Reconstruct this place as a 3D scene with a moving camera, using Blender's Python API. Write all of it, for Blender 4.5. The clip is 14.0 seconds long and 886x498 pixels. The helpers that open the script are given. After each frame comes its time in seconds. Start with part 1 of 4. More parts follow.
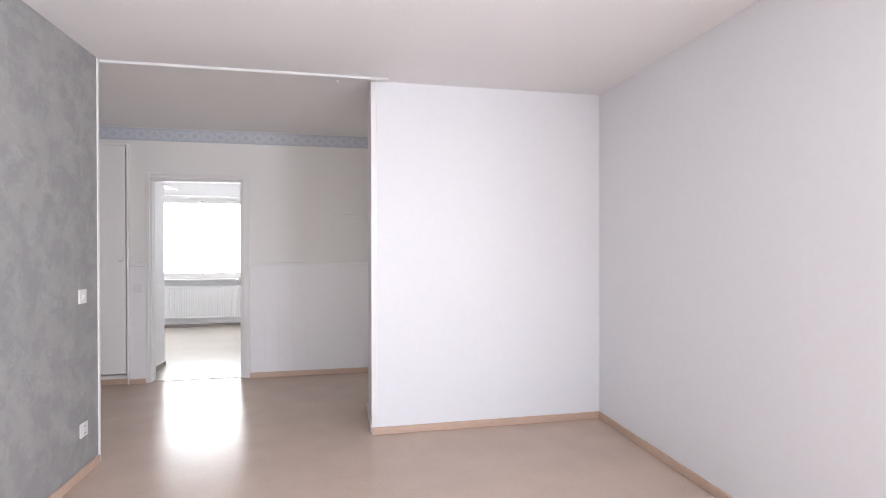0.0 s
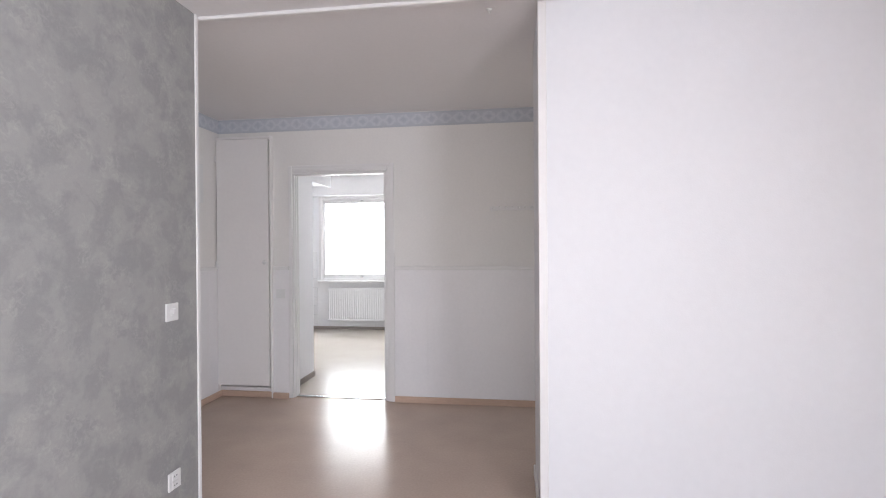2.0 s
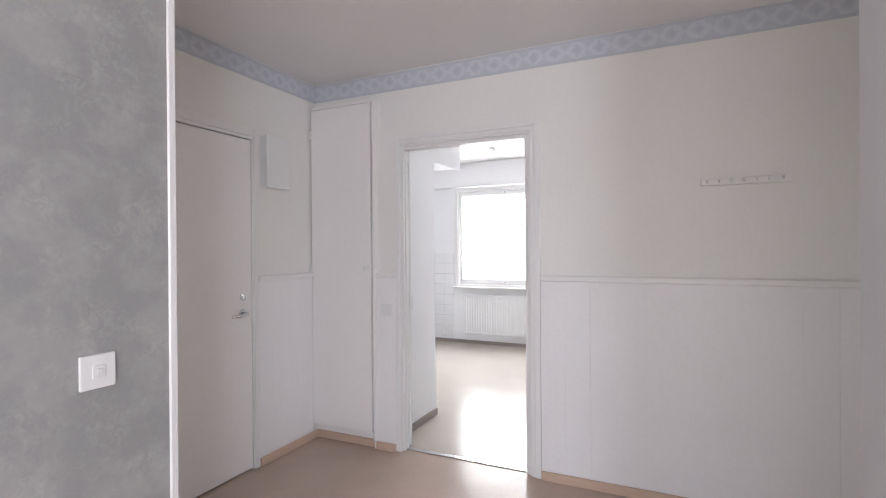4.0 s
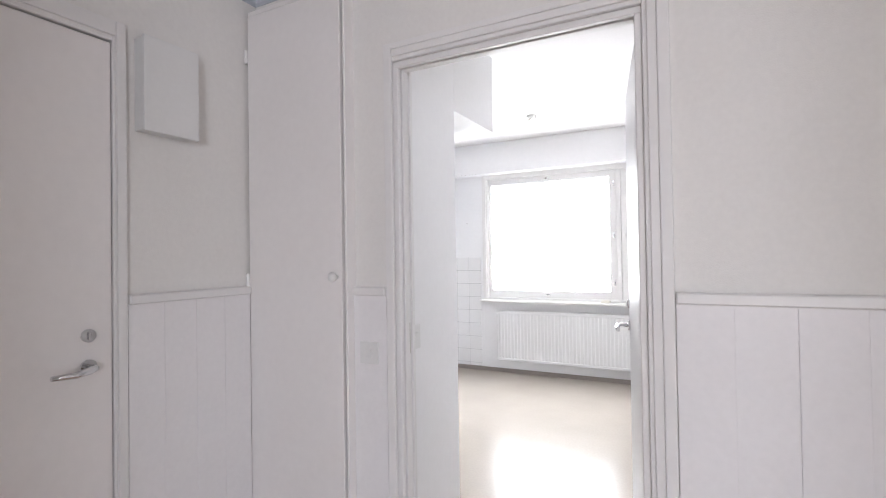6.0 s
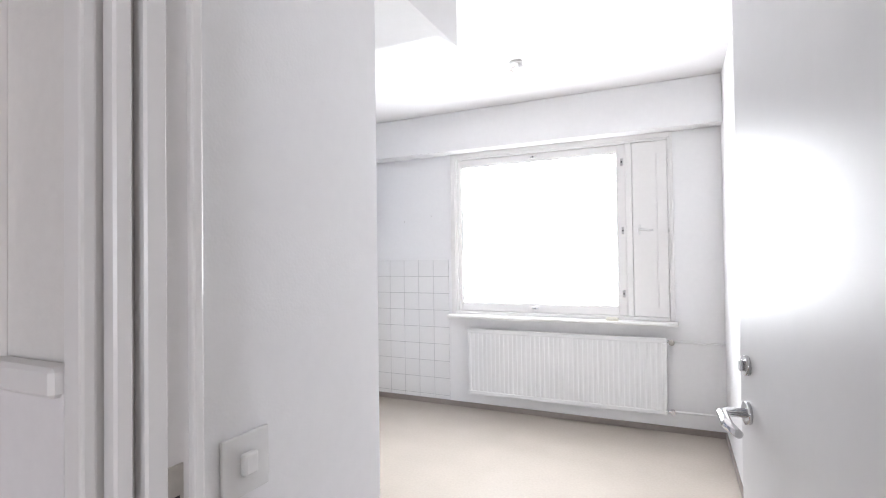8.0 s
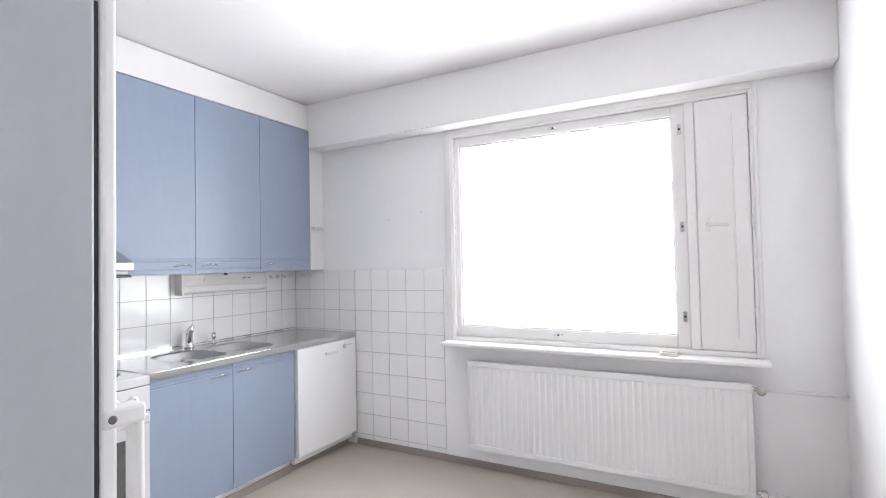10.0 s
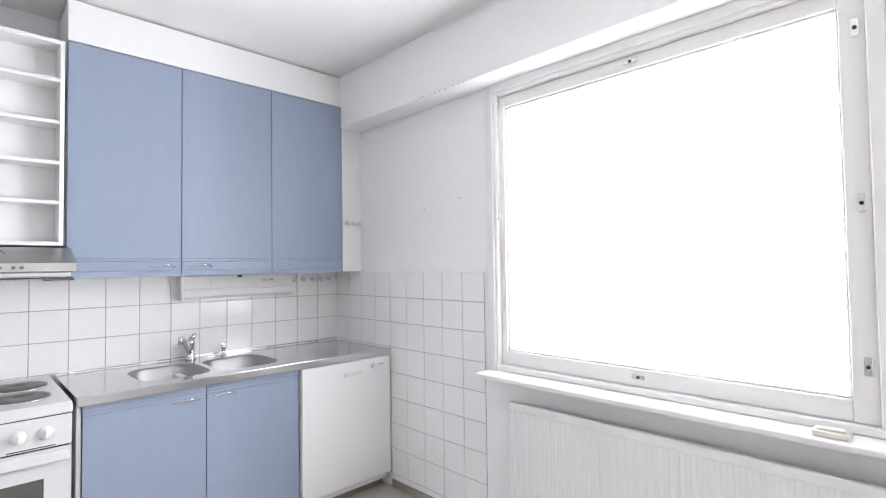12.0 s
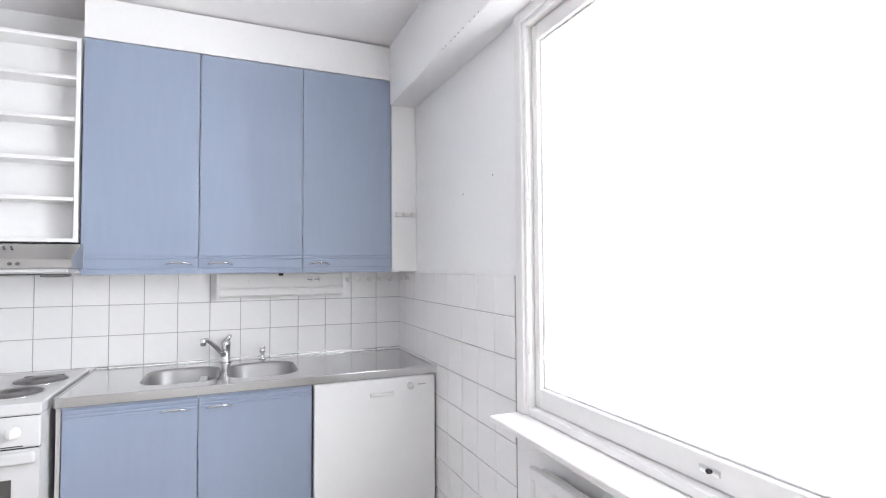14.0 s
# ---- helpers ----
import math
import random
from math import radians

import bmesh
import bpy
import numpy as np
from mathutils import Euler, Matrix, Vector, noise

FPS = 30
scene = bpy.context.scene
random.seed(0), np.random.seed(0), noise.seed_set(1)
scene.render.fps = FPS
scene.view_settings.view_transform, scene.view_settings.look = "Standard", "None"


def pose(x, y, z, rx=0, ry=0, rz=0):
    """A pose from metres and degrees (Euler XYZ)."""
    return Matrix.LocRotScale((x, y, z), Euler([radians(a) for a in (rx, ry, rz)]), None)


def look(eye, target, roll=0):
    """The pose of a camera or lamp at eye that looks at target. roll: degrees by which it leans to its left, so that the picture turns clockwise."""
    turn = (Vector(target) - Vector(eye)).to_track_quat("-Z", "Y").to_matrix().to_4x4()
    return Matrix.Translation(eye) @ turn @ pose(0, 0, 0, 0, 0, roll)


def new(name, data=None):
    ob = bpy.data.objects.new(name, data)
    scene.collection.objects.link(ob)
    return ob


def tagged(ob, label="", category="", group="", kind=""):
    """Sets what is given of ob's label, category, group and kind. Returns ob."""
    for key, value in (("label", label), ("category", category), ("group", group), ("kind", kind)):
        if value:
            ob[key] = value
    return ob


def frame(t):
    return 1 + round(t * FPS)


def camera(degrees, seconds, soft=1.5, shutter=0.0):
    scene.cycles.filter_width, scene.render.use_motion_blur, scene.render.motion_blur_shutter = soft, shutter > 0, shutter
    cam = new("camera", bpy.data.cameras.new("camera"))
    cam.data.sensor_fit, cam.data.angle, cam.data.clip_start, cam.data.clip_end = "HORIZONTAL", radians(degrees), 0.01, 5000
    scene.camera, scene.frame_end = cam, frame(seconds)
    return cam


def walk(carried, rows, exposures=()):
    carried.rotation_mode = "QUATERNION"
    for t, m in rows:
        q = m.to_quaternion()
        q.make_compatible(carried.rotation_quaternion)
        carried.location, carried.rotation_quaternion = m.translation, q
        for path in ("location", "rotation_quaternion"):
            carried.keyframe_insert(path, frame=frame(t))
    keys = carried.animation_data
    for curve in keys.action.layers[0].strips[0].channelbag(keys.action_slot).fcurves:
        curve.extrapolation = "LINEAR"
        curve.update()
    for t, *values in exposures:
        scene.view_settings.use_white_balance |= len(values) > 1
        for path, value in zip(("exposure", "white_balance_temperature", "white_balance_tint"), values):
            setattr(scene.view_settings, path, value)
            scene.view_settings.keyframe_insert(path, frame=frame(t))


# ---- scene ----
EXPOSURES = [(0.0, 0.22), (1.5, 0.13), (2.5, 0.08), (3.5, 0.2), (6.0, 0.3), (7.5, 0.28), (10.0, 0.06), (14.0, 0.12)]
KITCHEN_W, LIVING_W, SIDE_W, HALL_W = 50.0, 56.0, 195.0, 6.0
SKY_GLOW = 1.7
KITCHEN_COLOR, LIVING_COLOR, HALL_COLOR = (0.935, 0.945, 1.0), (0.865, 0.90, 1.0), (1.0, 0.96, 0.92)
cam = camera(83.4, 14.0, 1.1)
PATH = [
    (0, (0.287, 0.021, 1.374), (0.677, 1.982, 1.363), -0.1),
    (0.5, (0.308, 0.246, 1.385), (0.543, 2.232, 1.372), -0.1),
    (1, (0.342, 0.543, 1.401), (0.399, 2.542, 1.387), -0.2),
    (1.5, (0.35, 0.846, 1.385), (0.242, 2.843, 1.373), -0.3),
    (2, (0.341, 1.195, 1.379), (0.073, 3.176, 1.369), -0.4),
    (2.5, (0.322, 1.536, 1.388), (-0.1, 3.491, 1.38), -0.5),
    (3, (0.27, 1.887, 1.379), (-0.346, 3.79, 1.374), -0.4),
    (3.5, (0.184, 2.213, 1.383), (-0.584, 4.056, 1.378), -0.5),
    (3.7, (0.133, 2.371, 1.38), (-0.678, 4.199, 1.373), -0.4),
    (5.8, (-0.55, 3.822, 1.333), (-1.472, 5.597, 1.35), -0.7),
    (6, (-0.607, 3.955, 1.321), (-1.536, 5.726, 1.35), -0.9),
    (6.5, (-0.759, 4.229, 1.327), (-1.677, 6.005, 1.35), -0.6),
    (7, (-0.883, 4.561, 1.325), (-1.787, 6.344, 1.351), -0.6),
    (7.5, (-0.989, 4.885, 1.319), (-1.85, 6.689, 1.355), -0.8),
    (7.7, (-1.014, 5.011, 1.32), (-1.859, 6.824, 1.353), -0.8),
    (9.8, (-1.275, 6.169, 1.347), (-2.168, 7.958, 1.396), -1.2),
    (10, (-1.268, 6.278, 1.338), (-2.226, 8.033, 1.395), -1.2),
    (10.5, (-1.278, 6.529, 1.349), (-2.348, 8.217, 1.414), -1.1),
    (11, (-1.247, 6.824, 1.351), (-2.437, 8.43, 1.416), -1.1),
    (11.5, (-1.236, 7.08, 1.351), (-2.546, 8.589, 1.415), -0.9),
    (12, (-1.239, 7.342, 1.34), (-2.665, 8.743, 1.406), -0.8),
    (12.5, (-1.239, 7.593, 1.331), (-2.772, 8.875, 1.401), -0.7),
    (13, (-1.258, 7.841, 1.334), (-2.9, 8.98, 1.399), -0.6),
    (13.5, (-1.296, 8.083, 1.332), (-3.041, 9.059, 1.402), -0.4),
    (14, (-1.327, 8.32, 1.336), (-3.169, 9.094, 1.405), -0.3),
]
walk(cam, [(t, look(eye, target, roll)) for t, eye, target, roll in PATH], EXPOSURES)

# ---- light ----
world = bpy.data.worlds.new("sky")
scene.world = world
world.use_nodes = True
_n = world.node_tree.nodes
_sky = _n.new("ShaderNodeTexSky")
_sky.sky_type = "NISHITA"
_sky.sun_disc = False
_sky.sun_elevation, _sky.sun_rotation = radians(35), radians(200)
world.node_tree.links.new(_sky.outputs["Color"], _n["Background"].inputs["Color"])
_n["Background"].inputs["Strength"].default_value = 0.12

sun_data = bpy.data.lights.new("sun", "SUN")
sun_data.energy, sun_data.angle, sun_data.color = 0.8, radians(12), (1.0, 0.96, 0.9)
sun = new("sun", sun_data)
sun.matrix_world = look((0, 0, 20), (-6, 16, 6))


def window_light(name, m, w, h, watts, color, spread=180):
    """Sky light standing in a window opening; also makes the hall's fill lamp."""
    d = bpy.data.lights.new(name, "AREA")
    d.shape, d.size, d.size_y, d.energy, d.color = "RECTANGLE", w, h, watts, color
    d.spread = radians(spread)
    ob = new(name, d)
    ob.matrix_world = m
    return ob


window_light("window_light_kitchen", look((-2.1165, 9.323, 1.52), (-2.1165, 7.3, 1.52)), 1.31, 1.20, KITCHEN_W, KITCHEN_COLOR, 176)
window_light("window_light_living", look((0.5, -2.80, 1.55), (0.5, 0.0, 1.3)), 2.7, 1.6, LIVING_W, LIVING_COLOR)
# added fill lamp, out of view, to brighten the dark hall
window_light("fill_light_hall", look((2.46, 4.9, 1.05), (0.0, 4.9, 1.05)), 0.88, 1.9, HALL_W, HALL_COLOR)
window_light("window_light_balcony", look((2.40, -0.8, 1.5), (0.0, -0.7, 1.4)), 2.2, 1.6, SIDE_W, LIVING_COLOR)

# ---- materials ----


def material(name, col, rough=0.5, var=0.04, scales=(2.0, 30.0), bump=0.0, bump_scale=150.0, metallic=0.0, coat=0.0,
             rough_var=0.08, random_var=0.0, stretch=(1, 1, 1), spec=0.5):
    """A surface with cloudy and fine variation of colour, gloss and relief."""
    rough_var = min(rough_var, abs(rough - 0.275))
    m = bpy.data.materials.new(name)
    m.use_nodes = True
    n, l = m.node_tree.nodes, m.node_tree.links
    b = n["Principled BSDF"]
    co = n.new("ShaderNodeTexCoord")
    mp = n.new("ShaderNodeMapping")
    mp.inputs["Scale"].default_value = stretch
    l.new(co.outputs["Object"], mp.inputs["Vector"])
    big, small = n.new("ShaderNodeTexNoise"), n.new("ShaderNodeTexNoise")
    for t, s, d in ((big, scales[0], 4), (small, scales[1], 6)):
        t.inputs["Scale"].default_value, t.inputs["Detail"].default_value = s, d
        l.new(mp.outputs["Vector"], t.inputs["Vector"])
    add = n.new("ShaderNodeMath")
    add.operation = "ADD"
    l.new(big.outputs["Fac"], add.inputs[0])
    l.new(small.outputs["Fac"], add.inputs[1])
    last = add.outputs[0]
    if random_var:
        info, mul, add2 = n.new("ShaderNodeObjectInfo"), n.new("ShaderNodeMath"), n.new("ShaderNodeMath")
        mul.operation, add2.operation = "MULTIPLY_ADD", "ADD"
        mul.inputs[1].default_value, mul.inputs[2].default_value = random_var, -random_var / 2
        l.new(info.outputs["Random"], mul.inputs[0])
        l.new(last, add2.inputs[0])
        l.new(mul.outputs[0], add2.inputs[1])
        last = add2.outputs[0]
    ramp = n.new("ShaderNodeMapRange")
    ramp.inputs["From Min"].default_value, ramp.inputs["From Max"].default_value = 0.6, 1.4
    ramp.inputs["To Min"].default_value, ramp.inputs["To Max"].default_value = 1 - var, 1 + var
    l.new(last, ramp.inputs["Value"])
    mix = n.new("ShaderNodeVectorMath")
    mix.operation = "SCALE"
    mix.inputs[0].default_value = col
    l.new(ramp.outputs["Result"], mix.inputs["Scale"])
    l.new(mix.outputs["Vector"], b.inputs["Base Color"])
    r = n.new("ShaderNodeMapRange")
    r.inputs["From Min"].default_value, r.inputs["From Max"].default_value = 0.3, 0.7
    r.inputs["To Min"].default_value = max(0.03, rough - rough_var)
    r.inputs["To Max"].default_value = min(1.0, rough + rough_var)
    l.new(big.outputs["Fac"], r.inputs["Value"])
    l.new(r.outputs["Result"], b.inputs["Roughness"])
    b.inputs["Metallic"].default_value = metallic
    b.inputs["Coat Weight"].default_value = coat
    b.inputs["Coat Roughness"].default_value = 0.12
    b.inputs["Specular IOR Level"].default_value = spec
    if bump:
        g, bp = n.new("ShaderNodeTexNoise"), n.new("ShaderNodeBump")
        g.inputs["Scale"].default_value, g.inputs["Detail"].default_value = bump_scale, 5
        l.new(mp.outputs["Vector"], g.inputs["Vector"])
        bp.inputs["Strength"].default_value, bp.inputs["Distance"].default_value = bump, 0.002
        l.new(g.outputs["Fac"], bp.inputs["Height"])
        l.new(bp.outputs["Normal"], b.inputs["Normal"])
    return m


def marbled(name, dark, light, rough):
    """Cloudy wallpaper: soft blotches with a web of pale veins over them."""
    m = material(name, light, rough, 0.0, (3, 40), 0.15, 220)
    n, l = m.node_tree.nodes, m.node_tree.links
    b = n["Principled BSDF"]
    co = n.new("ShaderNodeTexCoord")

    def cloud(scale, detail, distortion, lo, hi):
        t, r = n.new("ShaderNodeTexNoise"), n.new("ShaderNodeMapRange")
        t.inputs["Scale"].default_value, t.inputs["Detail"].default_value, t.inputs["Distortion"].default_value = scale, detail, distortion
        t.inputs["Roughness"].default_value = 0.6
        r.interpolation_type = "SMOOTHSTEP"
        r.inputs["From Min"].default_value, r.inputs["From Max"].default_value = lo, hi
        l.new(co.outputs["Object"], t.inputs["Vector"])
        l.new(t.outputs["Fac"], r.inputs["Value"])
        return t.outputs["Fac"], r.outputs["Result"]

    def calc(op, a, c):
        k = n.new("ShaderNodeMath")
        k.operation = op
        for i, v in enumerate((a, c)):
            if isinstance(v, (int, float)):
                k.inputs[i].default_value = v
            else:
                l.new(v, k.inputs[i])
        return k.outputs[0]

    _, blotch = cloud(7.5, 5, 0.3, 0.40, 0.60)
    _, patch = cloud(9.0, 4, 0.3, 0.44, 0.62)
    _, fleck = cloud(36.0, 7, 1.6, 0.42, 0.64)
    _, grain = cloud(70.0, 6, 0.5, 0.3, 0.7)
    fac = calc("ADD", calc("ADD", calc("MULTIPLY", blotch, 0.46), calc("MULTIPLY", calc("MULTIPLY", fleck, patch), 0.40)), calc("MULTIPLY", grain, 0.14))
    ramp = n.new("ShaderNodeValToRGB")
    ramp.color_ramp.elements[0].position, ramp.color_ramp.elements[1].position = 0.0, 1.0
    ramp.color_ramp.elements[0].color, ramp.color_ramp.elements[1].color = (*dark, 1), (*light, 1)
    l.new(fac, ramp.inputs["Fac"])
    l.new(ramp.outputs["Color"], b.inputs["Base Color"])
    return m


M_WALL = material("white_wall_paint", (0.785, 0.785, 0.805), 0.55, 0.02, (0.8, 25), 0.25, 180)
M_HALL = material("old_white_wallpaper", (0.80, 0.78, 0.755), 0.6, 0.035, (1.5, 60), 0.35, 260)
M_KWALL = material("kitchen_wall_paint", (0.86, 0.855, 0.86), 0.5, 0.02, (1.0, 30), 0.25, 160)
M_CEIL = material("ceiling_plaster", (0.84, 0.822, 0.82), 0.85, 0.025, (0.9, 60), 0.4, 300)
M_GREY = marbled("grey_marbled_wallpaper", (0.284, 0.283, 0.28), (0.398, 0.392, 0.374), 0.55)
M_LINO = material("beige_linoleum", (0.53, 0.42, 0.35), 0.21, 0.09, (3.5, 70), 0.05, 120, rough_var=0.0, spec=0.13)
M_LINOK = material("cream_linoleum", (0.52, 0.47, 0.41), 0.22, 0.07, (3.0, 70), 0.05, 120, rough_var=0.0, spec=0.3)
M_BASE = material("beech_baseboard", (0.56, 0.40, 0.31), 0.42, 0.12, (1.2, 14), 0.1, 90, stretch=(1, 1, 9))
M_KBASE = material("brown_plastic_skirting", (0.30, 0.26, 0.24), 0.45, 0.08, (2, 40), 0.1)
M_CHIP = material("bare_plaster_chip", (0.45, 0.43, 0.42), 0.8, 0.15, (20, 90), 0.2)
M_TRIM = material("white_gloss_trim", (0.80, 0.785, 0.775), 0.32, 0.02, (2, 40), 0.08, 120)
M_DOOR = material("white_gloss_door_paint", (0.77, 0.765, 0.77), 0.35, 0.015, (1.2, 30), 0.02, 60, rough_var=0.0, spec=0.33)
M_PANEL = material("white_wainscot_paint", (0.83, 0.81, 0.815), 0.4, 0.03, (2, 50), 0.15, 140)
M_TILE = material("white_glazed_tile", (0.85, 0.845, 0.845), 0.1, 0.015, (2, 30), 0.03, 30, rough_var=0.04, random_var=0.6)
M_GROUT = material("grey_grout", (0.42, 0.41, 0.425), 0.85, 0.15, (8, 120), 0.3, 300)
M_BLUE = material("blue_foil_front", (0.275, 0.327, 0.435), 0.4, 0.03, (1.5, 35), 0.12, 70, stretch=(1, 1, 0.15), rough_var=0.0)
M_CAB = material("white_cabinet_board", (0.85, 0.847, 0.847), 0.4, 0.02, (2, 40), 0.06, 100)
M_STEEL = material("brushed_stainless_steel", (0.62, 0.62, 0.625), 0.17, 0.05, (3, 60), 0.03, 90, 1.0, stretch=(1, 0.2, 1), rough_var=0.03)
M_CHROME = material("chrome", (0.72, 0.72, 0.73), 0.1, 0.02, (5, 60), 0, 100, 1.0, rough_var=0.03)
M_HOOD = material("silver_hood_metal", (0.50, 0.49, 0.48), 0.34, 0.04, (3, 60), 0.04, 90, 1.0)
M_ENAMEL = material("white_enamel", (0.66, 0.66, 0.67), 0.18, 0.015, (3, 40), 0.02, 60)
M_LACQUER = material("white_appliance_lacquer", (0.83, 0.83, 0.835), 0.28, 0.015, (3, 40), 0.02, 60)
M_EDGE = material("grey_laminate_edge", (0.46, 0.455, 0.45), 0.5, 0.06, (4, 60), 0.06, 90)
M_PLASTIC = material("white_plastic", (0.77, 0.765, 0.755), 0.38, 0.02, (6, 60), 0.04, 150)
M_DARK = material("black_rubber", (0.03, 0.03, 0.035), 0.6, 0.2, (10, 80), 0.1)
M_IRON = material("cast_iron_hotplate", (0.12, 0.115, 0.115), 0.45, 0.2, (12, 90), 0.2, 200)
M_OVEN = material("dark_oven_glass", (0.10, 0.098, 0.095), 0.08, 0.1, (3, 40), 0, rough_var=0.03)
M_RAD = material("white_radiator_enamel", (0.80, 0.80, 0.80), 0.3, 0.015, (3, 40), 0.03, 80)
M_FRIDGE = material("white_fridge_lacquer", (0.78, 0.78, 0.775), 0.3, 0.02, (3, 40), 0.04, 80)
# greyer than the door: shade on the side facing away is in the colour
M_FRIDGE_SHADED = material("shaded_fridge_lacquer", (0.40, 0.42, 0.455), 0.35, 0.03, (2, 40), 0.05, 90)
M_CLOSET = material("warm_white_old_paint", (0.86, 0.83, 0.815), 0.4, 0.025, (1.5, 30), 0.1, 90)
M_BOWL = material("matt_sink_steel", (0.42, 0.42, 0.425), 0.5, 0.05, (4, 60), 0.06, 120, 1.0)
M_BRASS = material("worn_nickel", (0.50, 0.47, 0.43), 0.35, 0.1, (10, 80), 0, metallic=1.0)
M_CREAM = material("cream_plastic", (0.72, 0.69, 0.62), 0.45, 0.05, (8, 60), 0.05)
M_BLIND = material("white_blind_slat", (0.8, 0.8, 0.78), 0.5, 0.02)


def glass_material():
    m = bpy.data.materials.new("window_glass")
    m.use_nodes = True
    b = m.node_tree.nodes["Principled BSDF"]
    b.inputs["Transmission Weight"].default_value, b.inputs["Roughness"].default_value = 1.0, 0.0
    b.inputs["IOR"].default_value, b.inputs["Base Color"].default_value = 1.45, (0.97, 0.99, 0.98, 1)
    return m


M_GLASS = glass_material()


def border_material():
    """Blue-grey paper frieze with a row of pale diamonds between darker edges."""
    m = material("blue_paper_border", (0.42, 0.47, 0.56), 0.6, 0.05, (3, 60), 0.2, 250)
    n, l = m.node_tree.nodes, m.node_tree.links
    b = n["Principled BSDF"]
    co, sep = n.new("ShaderNodeTexCoord"), n.new("ShaderNodeSeparateXYZ")
    l.new(co.outputs["Object"], sep.inputs[0])

    def calc(op, a, c=None, d=None):
        k = n.new("ShaderNodeMath")
        k.operation = op
        for i, v in enumerate((a, c, d)):
            if v is None:
                continue
            if isinstance(v, (int, float)):
                k.inputs[i].default_value = v
            else:
                l.new(v, k.inputs[i])
        return k.outputs[0]

    along = calc("ADD", sep.outputs["X"], sep.outputs["Y"])
    u = calc("ABSOLUTE", calc("SUBTRACT", calc("FRACT", calc("DIVIDE", along, 0.125)), 0.5))
    v = calc("ABSOLUTE", calc("DIVIDE", calc("SUBTRACT", sep.outputs["Z"], 2.507), 0.125))
    wob = n.new("ShaderNodeTexNoise")
    wob.inputs["Scale"].default_value, wob.inputs["Detail"].default_value = 45, 5
    l.new(co.outputs["Object"], wob.inputs["Vector"])
    d = calc("ADD", calc("ADD", u, v), calc("MULTIPLY", calc("SUBTRACT", wob.outputs["Fac"], 0.5), 0.5))
    ramp = n.new("ShaderNodeValToRGB")
    e = ramp.color_ramp.elements
    e[0].position, e[0].color = 0.12, (0.50, 0.525, 0.575, 1)
    e[1].position, e[1].color = 0.42, (0.615, 0.63, 0.67, 1)
    x = e.new(0.62)
    x.color = (0.535, 0.555, 0.60, 1)
    l.new(d, ramp.inputs["Fac"])
    edge = calc("GREATER_THAN", v, 0.37)
    mix = n.new("ShaderNodeMix")
    mix.data_type = "RGBA"
    cols = [s for s in mix.inputs if s.type == "RGBA"]
    l.new(edge, mix.inputs[0])
    l.new(ramp.outputs["Color"], cols[0])
    cols[1].default_value = (0.515, 0.535, 0.58, 1)
    l.new([s for s in mix.outputs if s.type == "RGBA"][0], b.inputs["Base Color"])
    return m


M_BORDER = border_material()


def glow(name, col, strength):
    m = bpy.data.materials.new(name)
    m.use_nodes = True
    b = m.node_tree.nodes["Principled BSDF"]
    b.inputs["Base Color"].default_value = (0, 0, 0, 1)
    b.inputs["Emission Color"].default_value, b.inputs["Emission Strength"].default_value = (*col, 1), strength
    return m


M_SKYGLOW = glow("overcast_sky", (0.97, 0.985, 1.0), SKY_GLOW)

# ---- building blocks ----


def add_box(bm, a, b, bevel=0.0, seg=1):
    """A box between two corners, with rounded edges if wanted."""
    lo, hi = [min(p, q) for p, q in zip(a, b)], [max(p, q) for p, q in zip(a, b)]
    r = bmesh.ops.create_cube(bm, size=1.0)
    for v in r["verts"]:
        v.co = Vector([lo[i] if v.co[i] < 0 else hi[i] for i in range(3)])
    if bevel:
        edges = list({e for v in r["verts"] for e in v.link_edges})
        bmesh.ops.bevel(bm, geom=edges, offset=bevel, segments=seg, profile=0.5, affect="EDGES")
    return bm


def box(a, b, bevel=0.0, seg=1):
    return add_box(bmesh.new(), a, b, bevel, seg)


def add_tube(bm, path, radius, sides=10, cap=True):
    """A round bar along a list of points; radius may be a list."""
    pts = [Vector(p) for p in path]
    rad = radius if isinstance(radius, (list, tuple)) else [radius] * len(pts)
    rings, up = [], None
    for i, p in enumerate(pts):
        d = (pts[min(i + 1, len(pts) - 1)] - pts[max(i - 1, 0)]).normalized()
        if up is None:
            up = Vector((0, 0, 1)) if abs(d.z) < 0.9 else Vector((1, 0, 0))
        s = d.cross(up).normalized()
        up = s.cross(d).normalized()
        rings.append([bm.verts.new(p + rad[i] * (math.cos(k * math.tau / sides) * s + math.sin(k * math.tau / sides) * up)) for k in range(sides)])
    for r, q in zip(rings, rings[1:]):
        for k in range(sides):
            bm.faces.new((r[k], r[(k + 1) % sides], q[(k + 1) % sides], q[k])).smooth = True
    if cap:
        bm.faces.new(rings[0][::-1])
        bm.faces.new(rings[-1])
    return bm


def tube(path, radius, sides=10, cap=True):
    return add_tube(bmesh.new(), path, radius, sides, cap)


